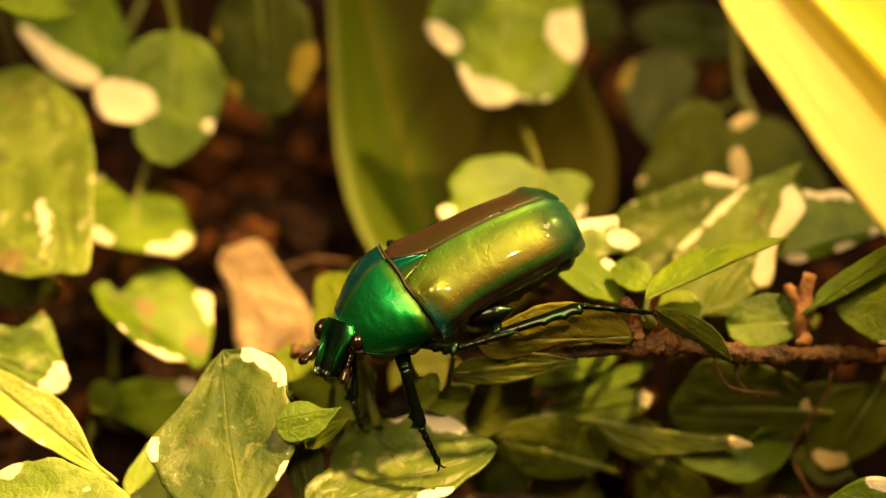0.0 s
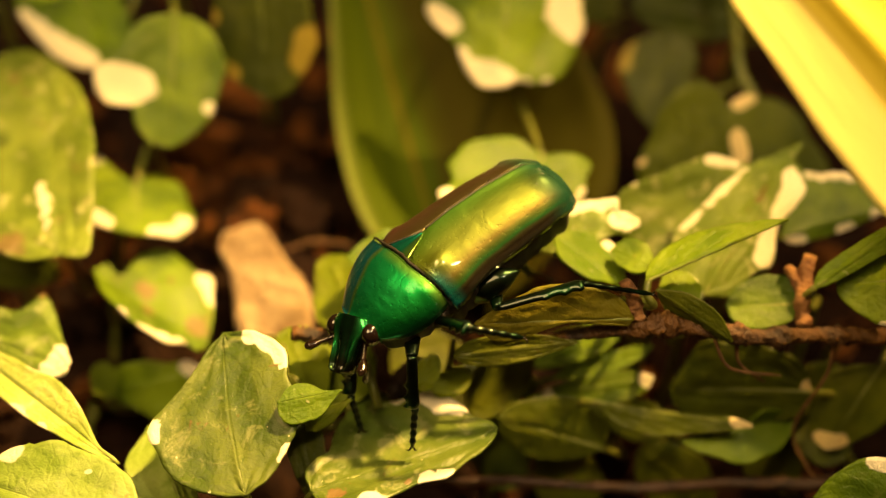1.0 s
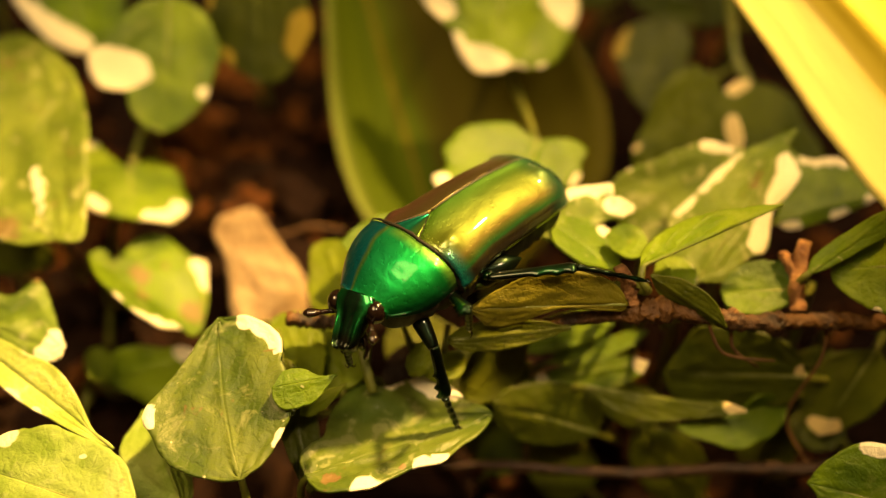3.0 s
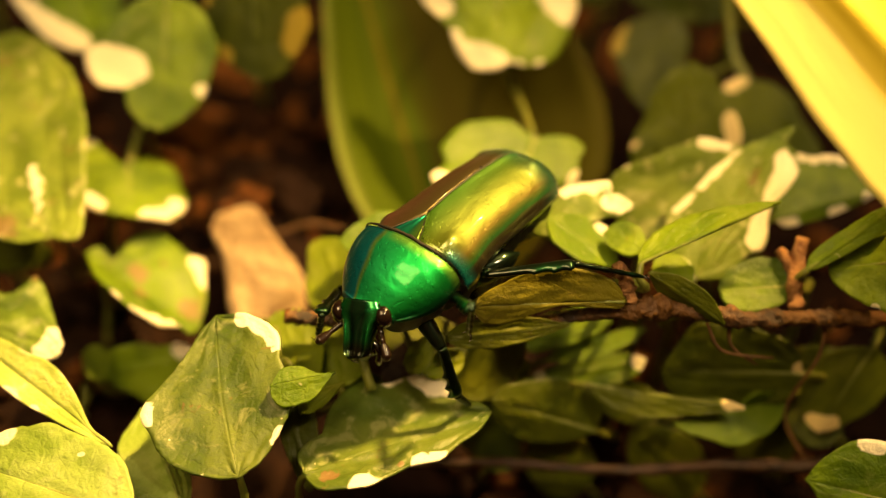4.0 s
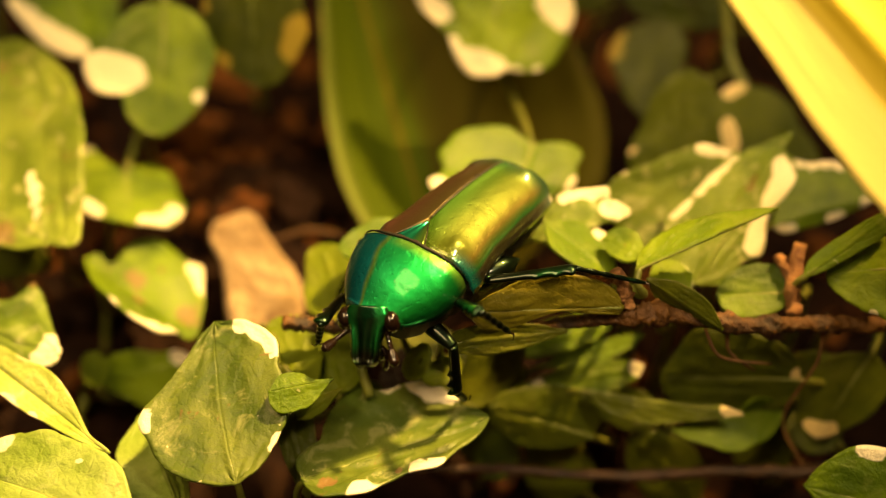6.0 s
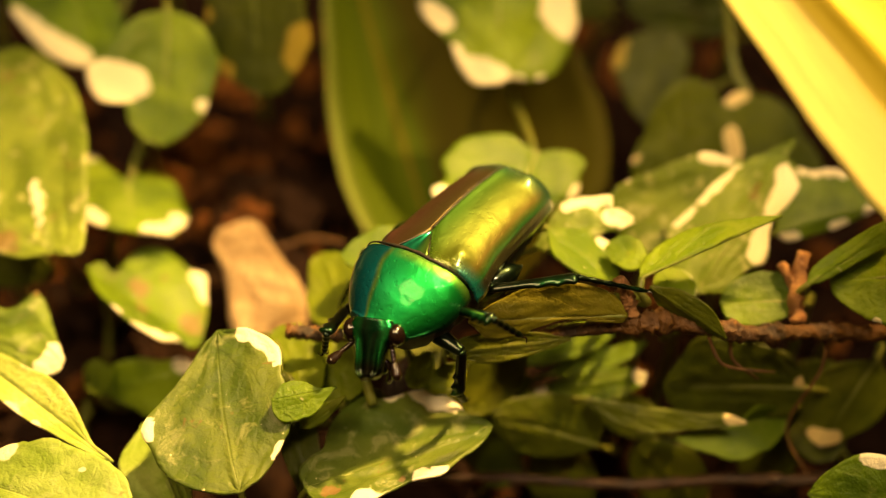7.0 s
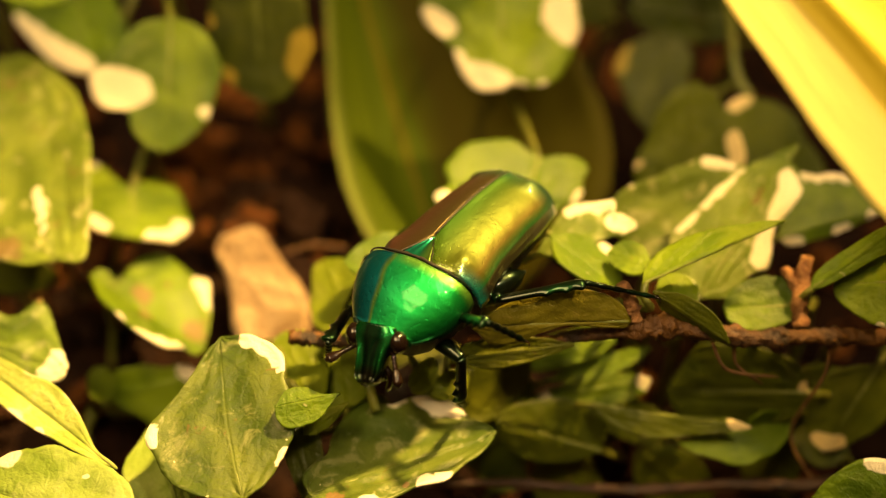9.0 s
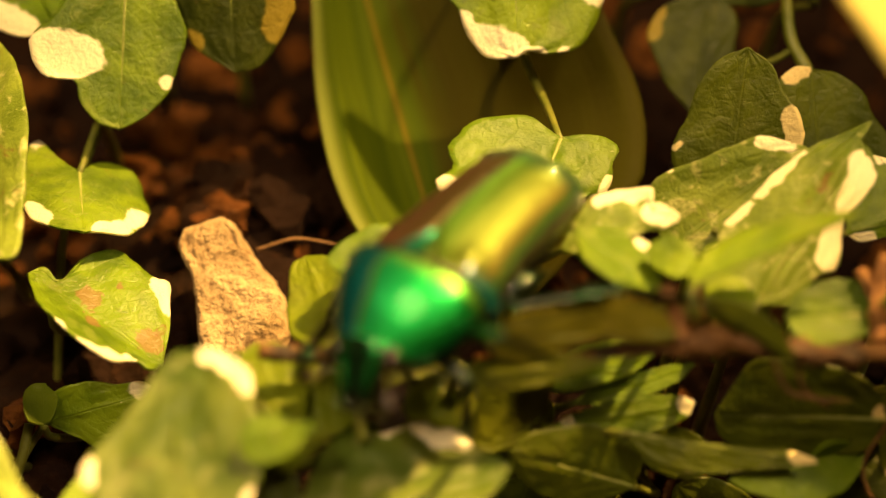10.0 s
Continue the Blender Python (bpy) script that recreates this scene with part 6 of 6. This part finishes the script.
    walk(MOVING["fore_l_tarsus"], [
        (0, pose(-7.77 * MM, 6.99 * MM, -3.47 * MM, -51.2, 0, 85.4)),
        (0.5, pose(-7.6 * MM, 8.36 * MM, -2.87 * MM, -40.9, -16.8, 71.3)),
        (0.8, pose(-5.12 * MM, 8.35 * MM, -4.32 * MM, -42.1, -18.9, 68.7)),
        (1.2, pose(-4.82 * MM, 8.99 * MM, -4.7 * MM, -95.1, -31.3, 51.5)),
        (1.5, pose(-6.2 * MM, 5.69 * MM, -4.22 * MM, -66.5, 14.1, 47.8)),
        (2, pose(-5.37 * MM, 6.66 * MM, -6.97 * MM, -47.5, 22, 51.5)),
        (2.5, pose(-5.34 * MM, 6.52 * MM, -7.04 * MM, -67.8, 14.4, 44.4)),
        (4, pose(-5.34 * MM, 5.88 * MM, -7.39 * MM, -115.5, 14, 44.3)),
        (5.5, pose(-5.37 * MM, 5.84 * MM, -6.77 * MM, -122.2, 16, 43.3)),
        (7, pose(-4.71 * MM, 5.64 * MM, -6.07 * MM, -121.1, 12, 45.8)),
        (8.5, pose(-4.77 * MM, 5.93 * MM, -5.84 * MM, -124.8, 10.4, 46.8)),
        (10, pose(-4.77 * MM, 5.93 * MM, -5.84 * MM, -124.8, 10.4, 46.8)),
    ])
    walk(MOVING["fore_r_femur"], [
        (0, pose(1.9 * MM, 5 * MM, -0.9 * MM, -17.2, -0, 18.6)),
        (0.5, pose(1.9 * MM, 5 * MM, -0.9 * MM, -17.1, -3.3, 8)),
        (0.8, pose(1.9 * MM, 5 * MM, -0.9 * MM, -15.1, -4.1, 5.2)),
        (1.2, pose(1.9 * MM, 5 * MM, -0.9 * MM, -20, -4.2, 4.8)),
        (1.5, pose(1.9 * MM, 5 * MM, -0.9 * MM, -27.1, -2.5, 9.5)),
        (2, pose(1.9 * MM, 5 * MM, -0.9 * MM, -33.1, -3, 8.6)),
        (2.5, pose(1.9 * MM, 5 * MM, -0.9 * MM, -35.3, -2.1, 10)),
        (4, pose(1.9 * MM, 5 * MM, -0.9 * MM, -17.4, -34.2, -60.1)),
        (5.5, pose(1.9 * MM, 5 * MM, -0.9 * MM, -22.5, -35.4, -65.6)),
        (7, pose(1.9 * MM, 5 * MM, -0.9 * MM, -25.7, -35.7, -66.4)),
        (8.5, pose(1.9 * MM, 5 * MM, -0.9 * MM, -19.8, -37.5, -71.6)),
        (10, pose(1.9 * MM, 5 * MM, -0.9 * MM, -19.8, -37.5, -71.6)),
    ])
    walk(MOVING["fore_r_tibia"], [
        (0, pose(0.86 * MM, 8.08 * MM, -1.91 * MM, -33, 0, 55.7)),
        (0.5, pose(1.51 * MM, 8.23 * MM, -1.9 * MM, -23.6, -4.9, 48.2)),
        (0.8, pose(1.66 * MM, 8.27 * MM, -1.79 * MM, -35.5, -8.5, 39.6)),
        (1.2, pose(1.72 * MM, 8.19 * MM, -2.06 * MM, -35.7, -10.8, 36.3)),
        (1.5, pose(1.46 * MM, 8 * MM, -2.45 * MM, -29.1, -9.9, 37.6)),
        (2, pose(1.57 * MM, 7.83 * MM, -2.75 * MM, -20.7, -9.7, 38.1)),
        (2.5, pose(1.49 * MM, 7.75 * MM, -2.86 * MM, -4.1, -8, 42.5)),
        (4, pose(5 * MM, 6.12 * MM, -1.74 * MM, 22.4, -8.9, 24.8)),
        (5.5, pose(5.07 * MM, 5.61 * MM, -1.96 * MM, 15.5, -5.9, 17.8)),
        (7, pose(5.05 * MM, 5.44 * MM, -2.1 * MM, 20.1, -5.4, 16)),
        (8.5, pose(5.16 * MM, 5.35 * MM, -1.81 * MM, 12.8, -5.3, 15.7)),
        (10, pose(5.16 * MM, 5.35 * MM, -1.81 * MM, 12.8, -5.3, 15.7)),
    ])
    walk(MOVING["fore_r_tarsus"], [
        (0, pose(-2.05 * MM, 10.06 * MM, -4.2 * MM, -75.9, -0, 52.3)),
        (0.5, pose(-1.26 * MM, 10.9 * MM, -3.57 * MM, -83.9, -6.4, 50.7)),
        (0.8, pose(-0.24 * MM, 11.14 * MM, -4.2 * MM, -81.4, -6.3, 50.7)),
        (1.2, pose(0.07 * MM, 11.21 * MM, -4.47 * MM, -63.6, -1, 51.5)),
        (1.5, pose(-0.49 * MM, 11.12 * MM, -4.46 * MM, -93, -4.4, 49.8)),
        (2, pose(-0.66 * MM, 11.08 * MM, -4.22 * MM, -106.7, -4.5, 49.8)),
        (2.5, pose(-1.31 * MM, 10.86 * MM, -3.16 * MM, -112.2, 2.2, 47.8)),
        (4, pose(3.14 * MM, 9.54 * MM, -0.16 * MM, -102.5, -14.4, 54.7)),
        (5.5, pose(3.73 * MM, 9.43 * MM, -0.84 * MM, -109.8, -8.3, 53.4)),
        (7, pose(3.84 * MM, 9.19 * MM, -0.66 * MM, -108.5, -6.5, 52.7)),
        (8.5, pose(3.96 * MM, 9.26 * MM, -0.88 * MM, -113.4, -2.2, 51.3)),
        (10, pose(3.96 * MM, 9.26 * MM, -0.88 * MM, -113.4, -2.2, 51.3)),
    ])
    walk(MOVING["mid_l_femur"], [
        (0, pose(-2.4 * MM, 1.2 * MM, -1.5 * MM, 25.3, 0, 18)),
        (0.5, pose(-2.4 * MM, 1.2 * MM, -1.5 * MM, 32.8, -6.4, 31.7)),
        (0.8, pose(-2.4 * MM, 1.2 * MM, -1.5 * MM, 32.5, -6.1, 31.3)),
        (1.2, pose(-2.4 * MM, 1.2 * MM, -1.5 * MM, 25.4, -7.6, 33.7)),
        (1.5, pose(-2.4 * MM, 1.2 * MM, -1.5 * MM, 25.8, -10, 38.8)),
        (2, pose(-2.4 * MM, 1.2 * MM, -1.5 * MM, 26, -8, 34.7)),
        (2.5, pose(-2.4 * MM, 1.2 * MM, -1.5 * MM, 30.7, -10.5, 40)),
        (4, pose(-2.4 * MM, 1.2 * MM, -1.5 * MM, 33.8, -8.2, 36.1)),
        (5.5, pose(-2.4 * MM, 1.2 * MM, -1.5 * MM, 33.4, -5.8, 32.5)),
        (7, pose(-2.4 * MM, 1.2 * MM, -1.5 * MM, 34.8, -4.9, 31.2)),
        (8.5, pose(-2.4 * MM, 1.2 * MM, -1.5 * MM, 34.5, -1.2, 25.9)),
        (10, pose(-2.4 * MM, 1.2 * MM, -1.5 * MM, 34.5, -1.2, 25.9)),
    ])
    walk(MOVING["mid_l_tibia"], [
        (0, pose(-3.46 * MM, 4.47 * MM, 0.13 * MM, 11.4, -0, 126.9)),
        (0.5, pose(-4.27 * MM, 3.8 * MM, 0.54 * MM, 19.8, 4.3, 105)),
        (0.8, pose(-4.25 * MM, 3.83 * MM, 0.53 * MM, 18.6, 5.4, 101.8)),
        (1.2, pose(-4.48 * MM, 3.94 * MM, 0.12 * MM, 20.9, 7.9, 94.4)),
        (1.5, pose(-4.77 * MM, 3.69 * MM, 0.13 * MM, 16.6, 10.7, 86.5)),
        (2, pose(-4.53 * MM, 3.88 * MM, 0.15 * MM, 11.3, 12.8, 79.2)),
        (2.5, pose(-4.77 * MM, 3.47 * MM, 0.41 * MM, 20.7, 14.2, 71.2)),
        (4, pose(-4.5 * MM, 3.58 * MM, 0.59 * MM, 28.5, 13.9, 71.9)),
        (5.5, pose(-4.28 * MM, 3.76 * MM, 0.58 * MM, 28, 15.2, 69.5)),
        (7, pose(-4.18 * MM, 3.77 * MM, 0.66 * MM, 24.1, 9.8, 79.4)),
        (8.5, pose(-3.81 * MM, 4 * MM, 0.65 * MM, 28.3, 10.1, 78.7)),
        (10, pose(-3.81 * MM, 4 * MM, 0.65 * MM, 28.3, 10.1, 78.7)),
    ])
    walk(MOVING["mid_l_tarsus"], [
        (0, pose(-6.6 * MM, 2.11 * MM, 0.92 * MM, -1.3, -0, 163.3)),
        (0.5, pose(-7.94 * MM, 2.92 * MM, 1.9 * MM, -19.7, 0, 164.4)),
        (0.8, pose(-7.99 * MM, 3.17 * MM, 1.8 * MM, -23.8, 0.9, 167)),
        (1.2, pose(-8.22 * MM, 3.85 * MM, 1.53 * MM, -61.8, -10.3, 140.6)),
        (1.5, pose(-8.58 * MM, 4.13 * MM, 1.25 * MM, -83.9, 27.7, 162.1)),
        (2, pose(-8.35 * MM, 4.78 * MM, 0.91 * MM, -78.5, 15.1, 160.7)),
        (2.5, pose(-8.2 * MM, 5.01 * MM, 1.78 * MM, -78, 27, 163.4)),
        (4, pose(-7.7 * MM, 5.1 * MM, 2.44 * MM, -88, 21, 162.1)),
        (5.5, pose(-7.42 * MM, 5.46 * MM, 2.4 * MM, -58, -1.1, 161.3)),
        (7, pose(-7.71 * MM, 4.72 * MM, 2.27 * MM, -54.6, -0.4, 161.8)),
        (8.5, pose(-7.2 * MM, 5.01 * MM, 2.52 * MM, -50.5, -7.3, 156.8)),
        (10, pose(-7.2 * MM, 5.01 * MM, 2.52 * MM, -50.5, -7.3, 156.8)),
    ])
    walk(MOVING["hind_l_femur"], [
        (0, pose(-2.2 * MM, -2.2 * MM, -1.5 * MM, 12.3, -0, 73.3)),
        (0.5, pose(-2.2 * MM, -2.2 * MM, -1.5 * MM, 4.4, 2.7, 60.7)),
        (0.8, pose(-2.2 * MM, -2.2 * MM, -1.5 * MM, 2.8, 2.7, 61.1)),
        (1.2, pose(-2.2 * MM, -2.2 * MM, -1.5 * MM, 7.9, 2.8, 57.5)),
        (1.5, pose(-2.2 * MM, -2.2 * MM, -1.5 * MM, 6.1, 2.8, 57.9)),
        (2, pose(-2.2 * MM, -2.2 * MM, -1.5 * MM, 14.4, 3.5, 50.8)),
        (2.5, pose(-2.2 * MM, -2.2 * MM, -1.5 * MM, 23.9, 3.1, 52.4)),
        (4, pose(-2.2 * MM, -2.2 * MM, -1.5 * MM, 25.8, 5, 48.2)),
        (5.5, pose(-2.2 * MM, -2.2 * MM, -1.5 * MM, 25.6, 5.3, 47.6)),
        (7, pose(-2.2 * MM, -2.2 * MM, -1.5 * MM, 25.6, 6.5, 44.9)),
        (8.5, pose(-2.2 * MM, -2.2 * MM, -1.5 * MM, 19.2, 4.9, 48.3)),
        (10, pose(-2.2 * MM, -2.2 * MM, -1.5 * MM, 19.2, 4.9, 48.3)),
    ])
    walk(MOVING["hind_l_tibia"], [
        (0, pose(-6.13 * MM, -1.02 * MM, -0.61 * MM, 2.6, -0, 163.1)),
        (0.5, pose(-5.85 * MM, -0.14 * MM, -1.18 * MM, -0.9, 0.4, 154.7)),
        (0.8, pose(-5.87 * MM, -0.16 * MM, -1.29 * MM, -3.7, 0.3, 152.2)),
        (1.2, pose(-5.69 * MM, 0.06 * MM, -0.92 * MM, -1.4, 0, 147.3)),
        (1.5, pose(-5.73 * MM, 0.04 * MM, -1.06 * MM, 0.4, 0, 147)),
        (2, pose(-5.31 * MM, 0.42 * MM, -0.46 * MM, 1.7, 0.1, 140.4)),
        (2.5, pose(-5.18 * MM, 0.22 * MM, 0.2 * MM, 2.1, 0.2, 137)),
        (4, pose(-4.91 * MM, 0.44 * MM, 0.32 * MM, 1.1, 0.4, 130.4)),
        (5.5, pose(-4.88 * MM, 0.48 * MM, 0.3 * MM, 5.4, 0.5, 126.8)),
        (7, pose(-4.73 * MM, 0.63 * MM, 0.3 * MM, 4.3, 0.7, 124.7)),
        (8.5, pose(-5.09 * MM, 0.53 * MM, -0.13 * MM, 6.6, 0.5, 127)),
        (10, pose(-5.09 * MM, 0.53 * MM, -0.13 * MM, 6.6, 0.5, 127)),
    ])
    walk(MOVING["hind_l_tarsus"], [
        (0, pose(-7.99 * MM, -7.14 * MM, -0.32 * MM, -30.8, 0, 159.7)),
        (0.5, pose(-8.58 * MM, -5.92 * MM, -1.28 * MM, -34.3, -1.8, 156.8)),
        (0.8, pose(-8.85 * MM, -5.81 * MM, -1.7 * MM, -38, -2.8, 155.3)),
        (1.2, pose(-9.15 * MM, -5.32 * MM, -1.08 * MM, -35.5, -5.2, 152.2)),
        (1.5, pose(-9.21 * MM, -5.33 * MM, -1.02 * MM, -33.5, -4.5, 153.2)),
        (2, pose(-9.39 * MM, -4.51 * MM, -0.27 * MM, -30.2, -6.1, 150.7)),
        (2.5, pose(-9.55 * MM, -4.46 * MM, 0.44 * MM, -27.3, -7.4, 148.4)),
        (4, pose(-9.79 * MM, -3.71 * MM, 0.44 * MM, -27, -11.2, 140.9)),
        (5.5, pose(-9.99 * MM, -3.33 * MM, 0.91 * MM, -23.6, -13.7, 135.8)),
        (7, pose(-9.98 * MM, -3 * MM, 0.78 * MM, -24.2, -14.5, 133.7)),
        (8.5, pose(-10.17 * MM, -3.3 * MM, 0.61 * MM, -23.9, -15, 132.6)),
        (10, pose(-10.17 * MM, -3.3 * MM, 0.61 * MM, -23.9, -15, 132.6)),
    ])
    MOVING["mid_r_femur"].matrix_basis = pose(2.4 * MM, 1.2 * MM, -1.5 * MM, 29.3, 0.0, -82.4)
    MOVING["mid_r_tibia"].matrix_basis = pose(5.68 * MM, 1.64 * MM, 0.36 * MM, -58.8, -0.0, -119.1)
    MOVING["mid_r_tarsus"].matrix_basis = pose(7.5 * MM, 0.63 * MM, -3.06 * MM, -62.3, -0.0, -58.0)
    MOVING["hind_r_femur"].matrix_basis = pose(2.2 * MM, -2.2 * MM, -1.5 * MM, -27.8, 0.0, -160.6)
    MOVING["hind_r_tibia"].matrix_basis = pose(3.44 * MM, -5.7 * MM, -3.46 * MM, -72.9, -0.0, 144.5)
    MOVING["hind_r_tarsus"].matrix_basis = pose(2.41 * MM, -7.14 * MM, -9.19 * MM, -57.4, -0.0, -153.4)


motions()
